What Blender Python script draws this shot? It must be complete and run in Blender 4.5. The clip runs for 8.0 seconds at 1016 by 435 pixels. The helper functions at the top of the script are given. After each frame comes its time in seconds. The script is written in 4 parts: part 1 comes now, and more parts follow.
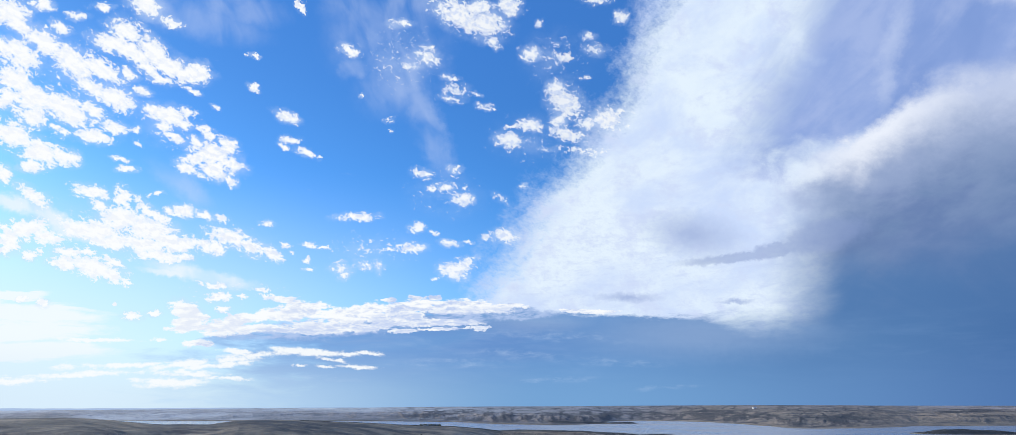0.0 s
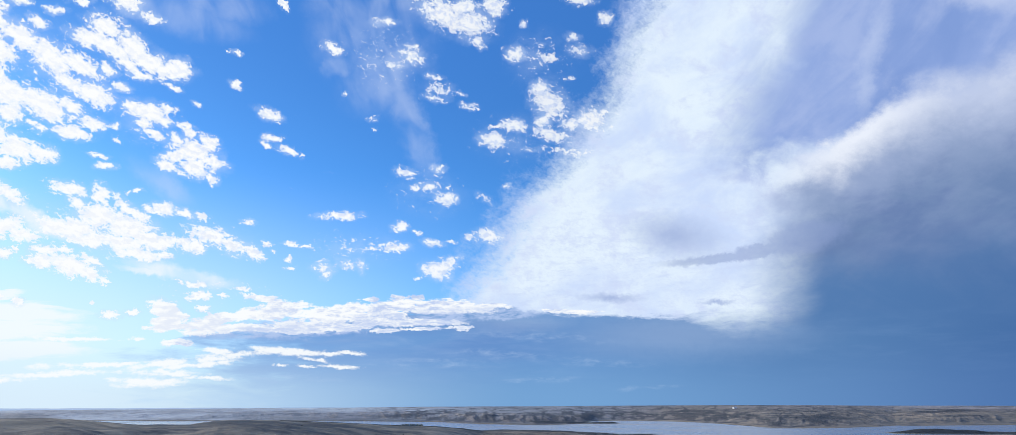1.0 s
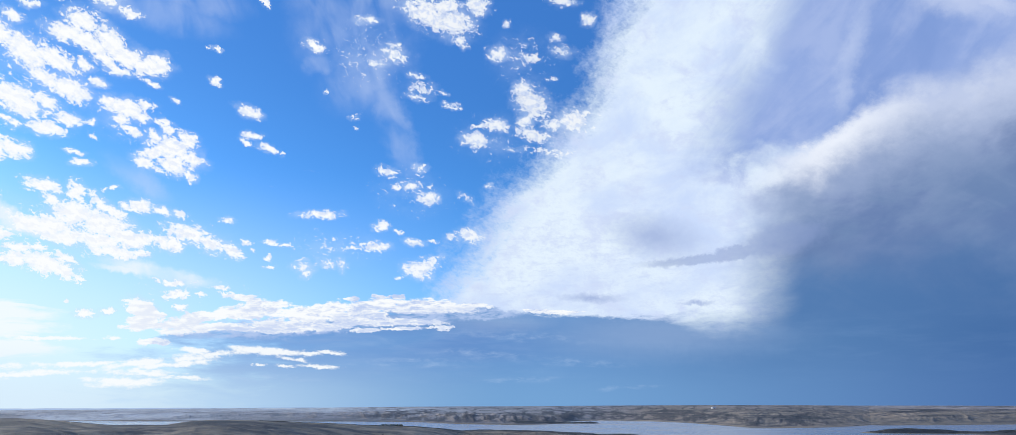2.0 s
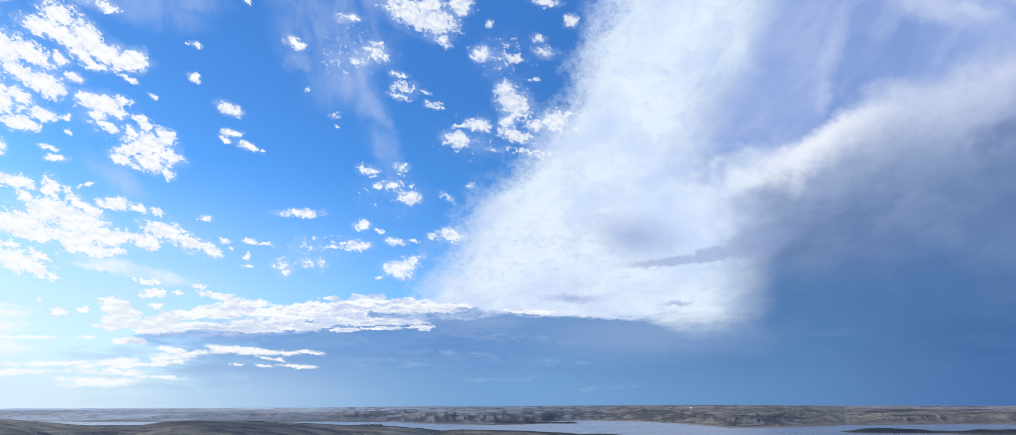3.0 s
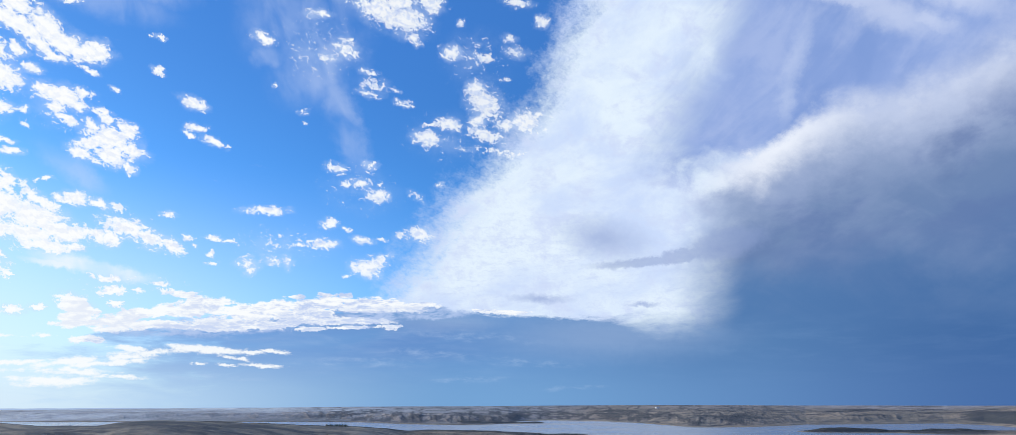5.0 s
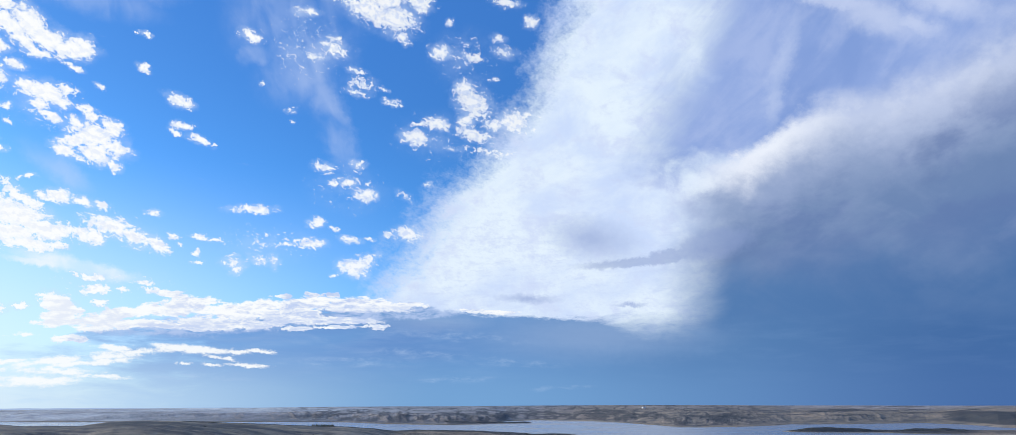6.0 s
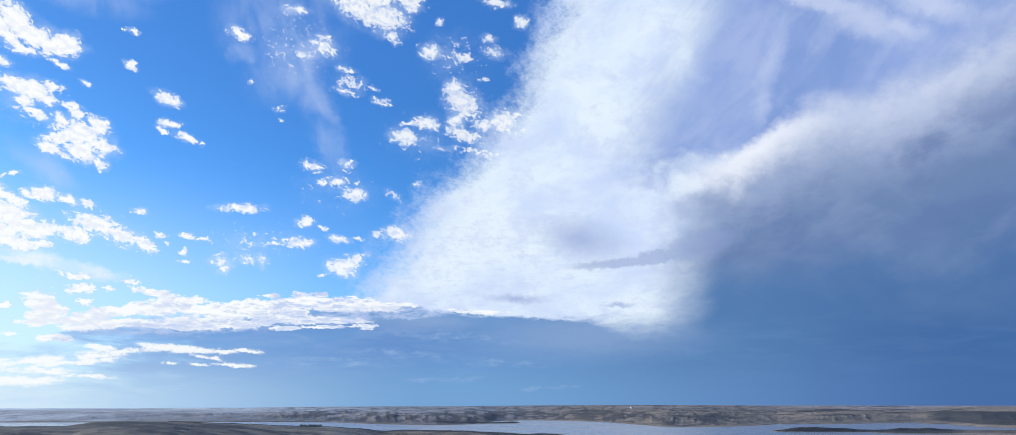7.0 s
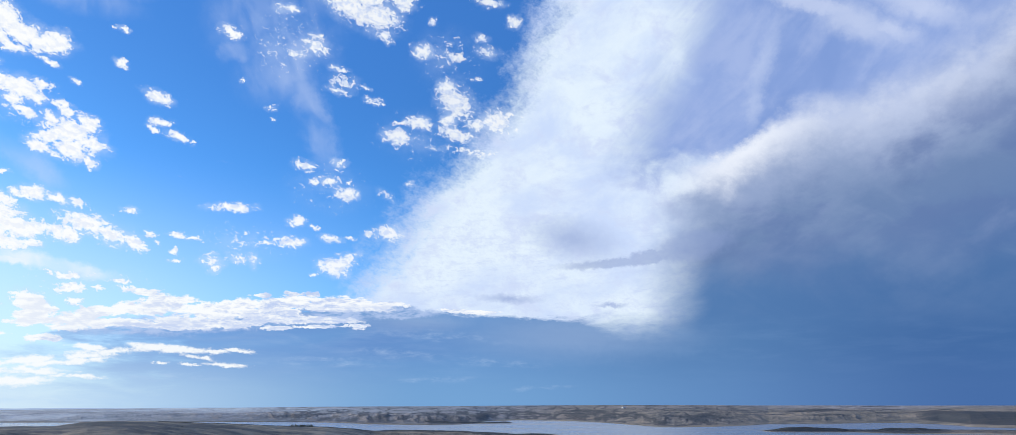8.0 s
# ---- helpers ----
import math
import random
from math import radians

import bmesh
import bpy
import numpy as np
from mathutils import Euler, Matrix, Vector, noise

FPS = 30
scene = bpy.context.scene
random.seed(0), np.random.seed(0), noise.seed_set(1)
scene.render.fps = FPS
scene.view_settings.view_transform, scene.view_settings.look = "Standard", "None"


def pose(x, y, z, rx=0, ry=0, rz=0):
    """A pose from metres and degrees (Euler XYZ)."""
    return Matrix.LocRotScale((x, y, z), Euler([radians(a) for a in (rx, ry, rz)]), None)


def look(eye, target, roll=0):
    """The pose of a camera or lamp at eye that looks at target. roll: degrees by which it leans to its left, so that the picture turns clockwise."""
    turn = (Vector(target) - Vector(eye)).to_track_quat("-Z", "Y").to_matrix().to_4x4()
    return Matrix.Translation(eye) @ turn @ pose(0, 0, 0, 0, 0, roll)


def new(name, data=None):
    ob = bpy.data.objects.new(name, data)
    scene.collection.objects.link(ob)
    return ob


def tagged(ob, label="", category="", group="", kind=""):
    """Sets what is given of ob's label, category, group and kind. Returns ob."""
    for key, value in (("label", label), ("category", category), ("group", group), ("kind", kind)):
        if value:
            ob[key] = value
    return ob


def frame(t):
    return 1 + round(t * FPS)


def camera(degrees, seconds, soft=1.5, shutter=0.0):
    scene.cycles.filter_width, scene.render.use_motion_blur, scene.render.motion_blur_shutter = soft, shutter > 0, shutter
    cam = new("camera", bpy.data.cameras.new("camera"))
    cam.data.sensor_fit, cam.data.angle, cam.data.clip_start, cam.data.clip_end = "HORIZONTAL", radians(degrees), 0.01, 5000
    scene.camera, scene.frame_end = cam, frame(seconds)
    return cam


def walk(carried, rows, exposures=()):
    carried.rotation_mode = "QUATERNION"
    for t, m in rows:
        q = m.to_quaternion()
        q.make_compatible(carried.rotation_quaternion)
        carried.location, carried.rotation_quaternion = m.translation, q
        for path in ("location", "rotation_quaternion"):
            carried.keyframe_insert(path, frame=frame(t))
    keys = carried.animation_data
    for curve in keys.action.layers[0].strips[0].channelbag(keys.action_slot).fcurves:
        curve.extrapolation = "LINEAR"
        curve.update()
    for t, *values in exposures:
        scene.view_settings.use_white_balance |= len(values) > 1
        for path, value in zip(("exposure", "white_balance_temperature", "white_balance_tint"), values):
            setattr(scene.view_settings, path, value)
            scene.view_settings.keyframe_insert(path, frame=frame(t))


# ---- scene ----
# A camera that hovers high over a lake shore and pans slowly to the right.
cam = camera(72.0, 8.0, soft=0.5)
EYE = 55.0
ROWS = [
    (0.0, 0, 15.067, -0.120), (0.5, -0.629, 15.065, -0.122), (1.0, -1.407, 15.063, -0.124), (1.5, -2.178, 15.061, -0.127), (3.0, -4.523, 15.054, -0.134),
    (3.5, -5.27, 15.052, -0.136), (4.0, -5.943, 15.050, -0.138), (4.5, -6.573, 15.049, -0.140), (6.0, -8.16, 15.044, -0.145), (6.5, -8.62, 15.043, -0.147),
    (7.0, -9.063, 15.042, -0.148), (7.5, -9.45, 15.041, -0.149), (8.0, -9.706, 15.040, -0.150),
]
walk(cam, [(t, pose(0, 0, EYE, 90 + pitch, 0, yaw) @ pose(0, 0, 0, 0, 0, roll)) for t, yaw, pitch, roll in ROWS])

# ---- daylight ----
SUN_AZIMUTH, SUN_ELEVATION = -54.0, 14.0  # degrees; azimuth from the y axis to the right
sun_way = Vector((math.sin(radians(SUN_AZIMUTH)) * math.cos(radians(SUN_ELEVATION)),
                  math.cos(radians(SUN_AZIMUTH)) * math.cos(radians(SUN_ELEVATION)), math.sin(radians(SUN_ELEVATION))))
sun = new("sun", bpy.data.lights.new("sun", "SUN"))
sun.data.energy, sun.data.angle, sun.data.color = 4.4, radians(0.5), (1.0, 0.94, 0.86)
sun.matrix_world = look(sun_way * 100, (0, 0, 0))
scene.view_settings.exposure = 0.0


class Graph:
    """Short names for the nodes of one node tree."""

    def __init__(self, tree):
        self.tree = tree
        tree.nodes.clear()

    def node(self, kind, **settings):
        n = self.tree.nodes.new(kind)
        for key, value in settings.items():
            setattr(n, key, value)
        return n

    def put(self, socket, value):
        if isinstance(value, bpy.types.NodeSocket):
            self.tree.links.new(value, socket)
        elif value is not None:
            socket.default_value = value

    def math(self, op, a, b=None, c=None, clamp=False):
        n = self.node("ShaderNodeMath", operation=op, use_clamp=clamp)
        for socket, value in zip(n.inputs, (a, b, c)):
            self.put(socket, value)
        return n.outputs[0]

    def add(self, a, b):
        return self.math("ADD", a, b)

    def sub(self, a, b):
        return self.math("SUBTRACT", a, b)

    def mul(self, a, b):
        return self.math("MULTIPLY", a, b)

    def step(self, x, lo, hi, a=0.0, b=1.0):
        """a below lo, b above hi, smooth between."""
        n = self.node("ShaderNodeMapRange", interpolation_type="SMOOTHSTEP")
        for socket, value in zip(n.inputs, (x, lo, hi, a, b)):
            self.put(socket, value)
        return n.outputs[0]

    def vec(self, x, y, z=0.0):
        n = self.node("ShaderNodeCombineXYZ")
        for socket, value in zip(n.inputs, (x, y, z)):
            self.put(socket, value)
        return n.outputs[0]

    def place(self, v, loc=(0, 0, 0), turn=0.0, size=(1, 1, 1)):
        n = self.node("ShaderNodeMapping", vector_type="TEXTURE")
        self.put(n.inputs[0], v)
        n.inputs[1].default_value, n.inputs[2].default_value, n.inputs[3].default_value = loc, (0, 0, radians(turn)), size
        return n.outputs[0]

    def noise(self, v, scale, detail=5.0, rough=0.55, warp=0.0):
        n = self.node("ShaderNodeTexNoise")
        self.put(n.inputs["Vector"], v)
        n.inputs["Scale"].default_value, n.inputs["Detail"].default_value = scale, detail
        n.inputs["Roughness"].default_value, n.inputs["Distortion"].default_value = rough, warp
        return n.outputs[0]

    def blobs(self, v, rows, grow=1.0):
        """The highest of many soft ellipses. v: azimuth and elevation. Each is met after the one before it."""
        top = 0.0
        for u0, v0, a, b, turn in rows:
            here = self.place(self.vec(v[0], v[1], top), (u0, v0, 0), turn, (a * grow, b * grow, 1e6))
            n = self.node("ShaderNodeTexGradient", gradient_type="SPHERICAL")
            self.put(n.inputs[0], here)
            top = self.math("MAXIMUM", top, n.outputs["Fac"])
        return top

    def line(self, x, points, lo, hi):
        """A value that follows the points (x, value), straight from one to the next."""
        ramp = self.node("ShaderNodeValToRGB")
        x0, x1 = points[0][0], points[-1][0]
        n = self.node("ShaderNodeMapRange")
        for socket, value in zip(n.inputs, (x, x0, x1, 0.0, 1.0)):
            self.put(socket, value)
        self.put(ramp.inputs[0], n.outputs[0])
        stops = ramp.color_ramp.elements
        while len(stops) < len(points):
            stops.new(0.5)
        for stop, (px, pv) in zip(stops, points):
            stop.position = (px - x0) / (x1 - x0)
        for stop, (px, pv) in zip(stops, points):
            g = (pv - lo) / (hi - lo)
            stop.color = (g, g, g, 1)
        sep = self.node("ShaderNodeSeparateColor")
        self.put(sep.inputs[0], ramp.outputs[0])
        return self.math("MULTIPLY_ADD", sep.outputs[0], hi - lo, lo)

    def mix(self, fac, a, b, blend="MIX"):
        n = self.node("ShaderNodeMix", data_type="RGBA", blend_type=blend)
        for socket, value in ((n.inputs["Factor"], fac), (n.inputs[6], a), (n.inputs[7], b)):
            self.put(socket, value)
        return n.outputs[2]


def rgb(r, g, b, gain=1.0):
    """A linear colour from display values of 0 to 255."""
    return tuple(gain * (c / 255 / 12.92 if c <= 10 else ((c / 255 + 0.055) / 1.055) ** 2.4) for c in (r, g, b)) + (1.0,)


# ---- the sky: clear blue over a low sun, with cloud layers by azimuth and elevation (degrees) ----
HIGH_MASS = [
    (-38.63, 25.53, 1.14, 0.95, 0), (-38.05, 24.92, 0.92, 0.52, -17), (-36.9, 26.67, 0.66, 0.42, 21), (-34.59, 26.53, 0.64, 0.28, 6), (-35.52, 25.46, 0.68, 0.36, -11),
    (-33.08, 27.52, 0.68, 0.25, 16), (-30.24, 28.29, 1.1, 0.74, -2), (-28.21, 27.58, 0.85, 0.34, -1), (-32.24, 18.73, 1.27, 0.52, 0), (-31.14, 19.51, 0.87, 0.53, 0),
    (-34.22, 18.53, 0.46, 0.29, 13), (-34.76, 18.79, 0.32, 0.22, 14),
]
HIGH_MASS_CORE = [
    (-36.31, 24.25, 1.27, 0.8, -18), (-34.49, 23.37, 1.81, 0.91, -25), (-32.59, 23.36, 1.71, 0.74, -19), (-31.43, 21.54, 1.56, 0.85, -15), (-33.07, 21.94, 1.35, 0.55, -26),
    (-37.91, 23.28, 1.68, 0.7, -1), (-37.19, 22.76, 1.08, 0.53, -1), (-37.58, 21.4, 1.37, 0.97, -9), (-36.32, 20.46, 1.72, 1.07, -4), (-34.67, 20.29, 1.78, 0.91, -10),
    (-33.75, 19.74, 1.15, 0.73, -5), (-36.27, 19.2, 0.93, 0.62, -12), (-32.65, 20.35, 1.01, 0.56, -10), (-37.97, 20.05, 0.77, 0.68, 32),
]
HIGH_MASS_FOOT = [
    (-29.72, 19.58, 0.44, 0.23, 0), (-29.42, 18.66, 0.36, 0.15, -23), (-37.12, 17.74, 1.38, 0.87, -20), (-35.44, 17, 1.42, 0.89, -14), (-33.98, 16.91, 0.97, 0.64, -1),
    (-35.74, 15.94, 0.77, 0.45, 11), (-37.29, 15.1, 0.62, 0.52, -84), (-30.5, 17.42, 0.69, 0.19, -2), (-29.88, 16.76, 0.61, 0.27, 9),
]
HIGH_STREAK = [
    (-31.24, 26.28, 1.24, 0.84, -9), (-32.17, 25.23, 1.48, 0.64, -1), (-30.67, 24.92, 1.59, 0.66, -18), (-29.22, 25.24, 1.63, 0.87, -29), (-27.97, 24.44, 1.49, 0.87, -8),
    (-26.59, 24.22, 1.54, 0.68, 1), (-25.73, 24.48, 0.76, 0.7, -37), (-29.42, 23.96, 1.26, 0.48, -25), (-28.41, 23.49, 0.74, 0.34, 2), (-30.72, 23.4, 0.62, 0.38, -19),
    (-29.67, 22.43, 0.68, 0.29, -4), (-26.05, 23.05, 0.67, 0.2, -15),
]
HIGH_SCRAPS = [
    (-27.51, 20.94, 1.76, 0.78, -9), (-28.67, 21.22, 0.73, 0.39, -10), (-26.35, 21.56, 0.8, 0.31, -2), (-26.51, 20.51, 0.57, 0.29, 10), (-27.87, 20.09, 0.66, 0.35, 0),
    (-27.04, 19.44, 0.97, 0.39, -17), (-24.95, 20.46, 0.67, 0.24, -7), (-24.5, 19.93, 0.48, 0.4, -11), (-25.51, 19.38, 0.67, 0.28, -28),
]
HIGH_CLUSTER = [
    (-24.16, 18.67, 1.74, 1, -2), (-23.07, 19.52, 0.89, 0.5, -13), (-22.72, 18.05, 1.18, 0.61, -14), (-23.84, 17.5, 1.35, 0.8, -3), (-25.45, 18.09, 0.95, 0.59, 9),
    (-25.93, 17.33, 0.85, 0.43, -19), (-22.58, 16.74, 0.59, 0.36, -25), (-24.36, 22.14, 0.35, 0.2, -10), (-21.8, 26.32, 0.45, 0.2, -9), (-21.62, 24.09, 0.44, 0.29, -19),
]
CREST_PUFFS = [
    (-18.48, 30.55, 0.59, 0.31, -48), (-14.06, 27.78, 0.94, 0.37, -11), (-18.79, 22.19, 1, 0.41, -17), (-18.32, 20.43, 0.76, 0.33, 1), (-18.79, 19.83, 0.58, 0.19, -24),
    (-16.97, 19.59, 0.95, 0.31, -14), (-7.33, 18.52, 0.94, 0.39, -12), (-5.27, 17.51, 0.86, 0.35, -3), (-4.12, 16.45, 0.86, 0.44, -13), (-4.28, 31.1, 2.47, 1.2, -21),
    (-2.08, 30.55, 2.06, 1.18, -13), (-2.82, 31.74, 1.64, 0.57, 1), (-1.34, 29.13, 0.78, 0.4, -23), (0.12, 31.96, 1.16, 0.78, -10),
]
CREST_THIN = [
    (-8.26, 28.18, 0.43, 0.29, 4), (-7.07, 27.84, 1.53, 0.68, -5), (-7.33, 28.54, 0.7, 0.29, -13), (-7.05, 27.32, 0.43, 0.27, -50), (-8.69, 27.03, 1.17, 0.37, -1),
    (-9.78, 30.21, 1.3, 0.4, 4), (-5.13, 26.26, 0.94, 0.38, -6), (-4.63, 25.23, 1.18, 0.74, 2), (-4.97, 24.69, 1.17, 0.38, -3), (-1.91, 23.91, 0.82, 0.21, -8),
    (-2.62, 25.06, 0.35, 0.17, -16), (-10.34, 22.75, 0.5, 0.25, 21), (-10.13, 21.81, 0.27, 0.19, 4), (-4.62, 18.93, 0.8, 0.43, 1), (-6.5, 17.26, 0.48, 0.41, -89),
    (-3.57, 17.54, 0.27, 0.26, 2), (-12.81, 24.45, 0.21, 0.18, 90),
]
VEIL_PUFFS = [
    (2.16, 28.2, 0.94, 0.62, -3), (5.14, 27.91, 1, 0.46, -6), (5.1, 24.36, 1.58, 1.2, -29), (4.25, 25.39, 0.84, 0.75, 4), (0.11, 21.46, 1.23, 0.64, -7),
    (1.9, 22.54, 1.14, 0.47, -6), (0.53, 22.48, 0.73, 0.21, 3), (4.54, 22.96, 0.7, 0.53, 2), (5.15, 21.7, 1.6, 0.54, -17), (7, 22.49, 0.93, 0.43, 1),
    (8.86, 22.82, 1.52, 0.85, 0), (10.31, 30.63, 0.61, 0.52, 0), (8.11, 32.13, 1.22, 0.4, -7), (2.92, 30.47, 0.34, 0.3, 7),
]
VEIL_THIN = [
    (4.28, 28.91, 0.53, 0.25, 2), (7.4, 29.4, 0.77, 0.37, -10), (7.65, 28.38, 1.44, 0.58, -7), (6.33, 20.44, 2.53, 0.43, -8), (3.34, 20.57, 0.91, 0.26, -7),
    (-2.07, 24.2, 0.9, 0.25, -5), (1.28, 17.6, 0.4, 0.26, 2), (-0.57, 16.66, 0.92, 0.39, -26), (6.96, 26.19, 0.47, 0.17, 1),
]
WEST_MASS = [
    (-35.43, 13.93, 1.12, 0.52, -27), (-34.67, 13.59, 0.48, 0.28, -17), (-35.38, 11.66, 1.51, 0.72, 14), (-36.16, 10.84, 0.8, 0.73, -74), (-34.09, 11.29, 0.94, 0.63, -8),
    (-36.44, 10.27, 0.53, 0.36, -80), (-34.96, 9.91, 0.48, 0.29, 6), (-34.33, 10.29, 0.19, 0.18, -25), (-31.12, 9.58, 1.83, 0.73, -12), (-32.74, 9.6, 0.96, 0.45, -7),
    (-29.89, 9.04, 1.22, 0.45, -23), (-29.86, 10.08, 0.88, 0.27, -28), (-28.82, 8.65, 0.52, 0.18, -18), (-32.7, 10.44, 0.96, 0.37, 0), (-31.58, 10.51, 0.57, 0.26, -6),
]
WEST_MASS_CORE = [
    (-31.92, 14.76, 1.25, 0.46, -9), (-31.3, 13.9, 0.78, 0.36, -27), (-29.84, 14.48, 0.91, 0.49, -66), (-28.09, 13.93, 1.11, 0.41, -36), (-29.75, 13.15, 1.56, 0.94, -11),
    (-27.92, 12.59, 1.96, 0.96, -11), (-26.39, 11.77, 1.82, 0.68, -11), (-28.13, 11.4, 1.93, 0.76, -6), (-25.29, 11.77, 1.11, 0.59, -6), (-26.99, 10.73, 1.78, 0.48, 0),
    (-25.36, 10.78, 0.73, 0.23, -6), (-30.96, 12.05, 1.51, 0.75, -5), (-32.29, 12.07, 1.31, 0.73, -12), (-30.2, 11.38, 1.18, 0.57, 6),
]
WEST_MASS_TAIL = [
    (-26.65, 14.01, 0.36, 0.31, -9), (-25.66, 14.22, 0.78, 0.47, -5), (-24.23, 13.97, 0.67, 0.28, -16), (-22.97, 13.9, 0.58, 0.28, -16), (-27.51, 13.61, 1.11, 0.34, -31),
    (-22.16, 12.55, 1.65, 0.7, -11), (-20.74, 11.95, 1.19, 0.6, -22), (-23.03, 11.67, 0.6, 0.57, -75), (-23.99, 11.79, 0.94, 0.43, -12), (-19.12, 11.55, 0.91, 0.51, -23),
    (-22.37, 16.6, 0.39, 0.24, 7), (-28.23, 15.03, 0.25, 0.15, 8), (-27.53, 15.22, 0.36, 0.18, 7),
]
MIDDLE_PUFFS = [
    (-7.68, 14.15, 0.66, 0.42, 4), (-6.3, 13.78, 0.38, 0.21, -17), (-7.96, 12.46, 1.26, 0.37, 1), (-9.76, 12.34, 0.6, 0.16, 4), (-4.99, 12.95, 0.84, 0.29, -12),
    (-3.41, 13.03, 0.42, 0.15, 3), (-4.43, 10.77, 1.3, 0.75, -8), (-3.52, 11.23, 0.84, 0.47, 17), (-6.03, 9.96, 0.25, 0.17, 1), (-0.32, 13.59, 1.04, 0.54, -8),
    (-1.83, 13.42, 0.32, 0.26, 2), (-3.84, 16.62, 0.9, 0.47, -11),
]
MIDDLE_SCRAPS = [
    (-19.6, 13.77, 0.49, 0.23, -4), (-12.58, 14.82, 1.66, 0.36, 6), (-16.3, 12.35, 0.55, 0.2, -5), (-15.17, 12.2, 0.56, 0.2, -6), (-16.25, 11.17, 0.34, 0.23, -31),
    (-16.17, 10.43, 0.36, 0.16, 4), (-17.99, 12.21, 0.45, 0.23, -17), (-17.47, 11.58, 0.21, 0.16, 4),
]
MIDDLE_THIN = [
    (-13.6, 10.63, 1.04, 0.52, -7), (-13.36, 10.15, 0.5, 0.47, -72), (-13.56, 11.2, 0.47, 0.16, 4), (-11.93, 11.06, 0.88, 0.5, -18), (-10.65, 10.94, 0.72, 0.49, -66),
]
LOW_PUFFS = [
    (-28.19, 6.32, 0.68, 0.3, 2), (-29.46, 7.05, 0.2, 0.11, 2), (-26.84, 6.49, 0.49, 0.23, 2), (-22.83, 8.78, 0.79, 0.28, 3), (-22.47, 8, 1.03, 0.4, 8),
    (-24.05, 8.84, 0.22, 0.18, -1), (-20.96, 8.04, 0.34, 0.18, 2), (-24.76, 6.99, 1.1, 0.57, -15), (-24.07, 6.4, 0.82, 0.39, 2), (-22.19, 7.02, 0.47, 0.3, 1),
    (-19.47, 8.66, 0.49, 0.2, 2), (-19.03, 8.12, 0.68, 0.2, 2), (-33.66, 6.76, 0.38, 0.25, 1), (-34.96, 6.87, 0.27, 0.21, -2),
]
SMOOTH = [
    (-36.24, 13.25, 1.82, 0.49, -9), (-33.97, 12.59, 1.98, 0.52, -28), (-32.24, 11.7, 1.81, 0.46, -10), (-23.93, 9.5, 3.17, 0.47, -9), (-26.13, 9.54, 1.62, 0.27, -4),
]
HEAP_WEST = [
    (-16.19, 7.5, 1.08, 0.42, -8), (-15.12, 7.56, 1.09, 0.39, -3), (-17.2, 7.05, 1.22, 0.48, 3), (-17.83, 7.97, 0.86, 0.23, 4), (-18.88, 6.76, 2.01, 0.38, 9),
    (-20.51, 6.47, 1.46, 0.33, 7), (-20.09, 5.72, 2.61, 0.3, 6), (-21.72, 5.81, 1.27, 0.33, 3), (-16.69, 5.65, 2.97, 0.21, -1), (-13.85, 5.87, 2.37, 0.23, 2),
    (-11.71, 6.75, 1.89, 0.28, -1), (-11.27, 6.07, 1.7, 0.24, 5), (-23.85, 4.48, 1.05, 0.28, 2), (-24.81, 6.9, 0.91, 0.52, -11), (-24.41, 6.22, 1.05, 0.32, 4),
    (-24.47, 5.59, 1.19, 0.25, 3), (-13.35, 6.91, 2.71, 0.53, -1), (-14.16, 6.06, 2.66, 0.33, 2), (-11.1, 7.4, 2.09, 0.44, 3),
]
HEAP_EAST = [
    (-6.04, 8.51, 0.51, 0.17, 2), (-7.59, 7.72, 1.59, 0.49, 2), (-8.73, 7.07, 2.16, 0.45, 2), (-5.16, 7.6, 1.83, 0.37, 2), (-3.32, 7.87, 2.28, 0.42, -3),
    (-1.43, 7.6, 1.68, 0.29, -4), (-7.89, 6.49, 1.98, 0.28, -3), (-4.89, 6.54, 2.44, 0.21, -2), (-2.4, 6.06, 0.83, 0.15, 1), (-8.63, 5.82, 1.17, 0.18, 2),
    (0.24, 7.89, 1.27, 0.17, -2), (-5.66, 5.98, 1.41, 0.16, 1), (6.49, 7.35, 2.39, 0.13, -3), (-9.8, 8.24, 0.58, 0.16, 3), (-7.44, 8.39, 0.5, 0.21, 2),
]
STREAKS = [
    (-15.8, 4.02, 2.99, 0.26, -2), (-19.01, 3.77, 2.46, 0.26, 6), (-21.38, 3.33, 1.87, 0.22, 9), (-22.11, 2.95, 2.29, 0.22, 7), (-20.99, 3.97, 1.29, 0.18, -4),
    (-12.93, 3.95, 1.1, 0.15, -4), (-13.97, 3.54, 1.1, 0.15, -9), (-12.09, 2.96, 1.48, 0.15, -4), (-11.08, 4, 0.94, 0.14, -2), (-16.38, 3.01, 0.52, 0.09, 1),
    (-14.27, 2.96, 0.71, 0.1, 1), (-23.84, 2.29, 1.93, 0.24, -1), (-21.51, 1.95, 1.72, 0.18, -2), (-30.92, 2.14, 3.42, 0.21, 5), (-28.1, 2.88, 3.8, 0.18, 5),
    (-34.47, 1.64, 1.73, 0.2, 1), (-26.27, 4.65, 0.61, 0.13, 2), (-30.28, 4.49, 2.26, 0.13, 0), (-24.06, 3.01, 2.5, 0.3, 8), (-24.93, 1.64, 2.1, 0.33, 1),
]
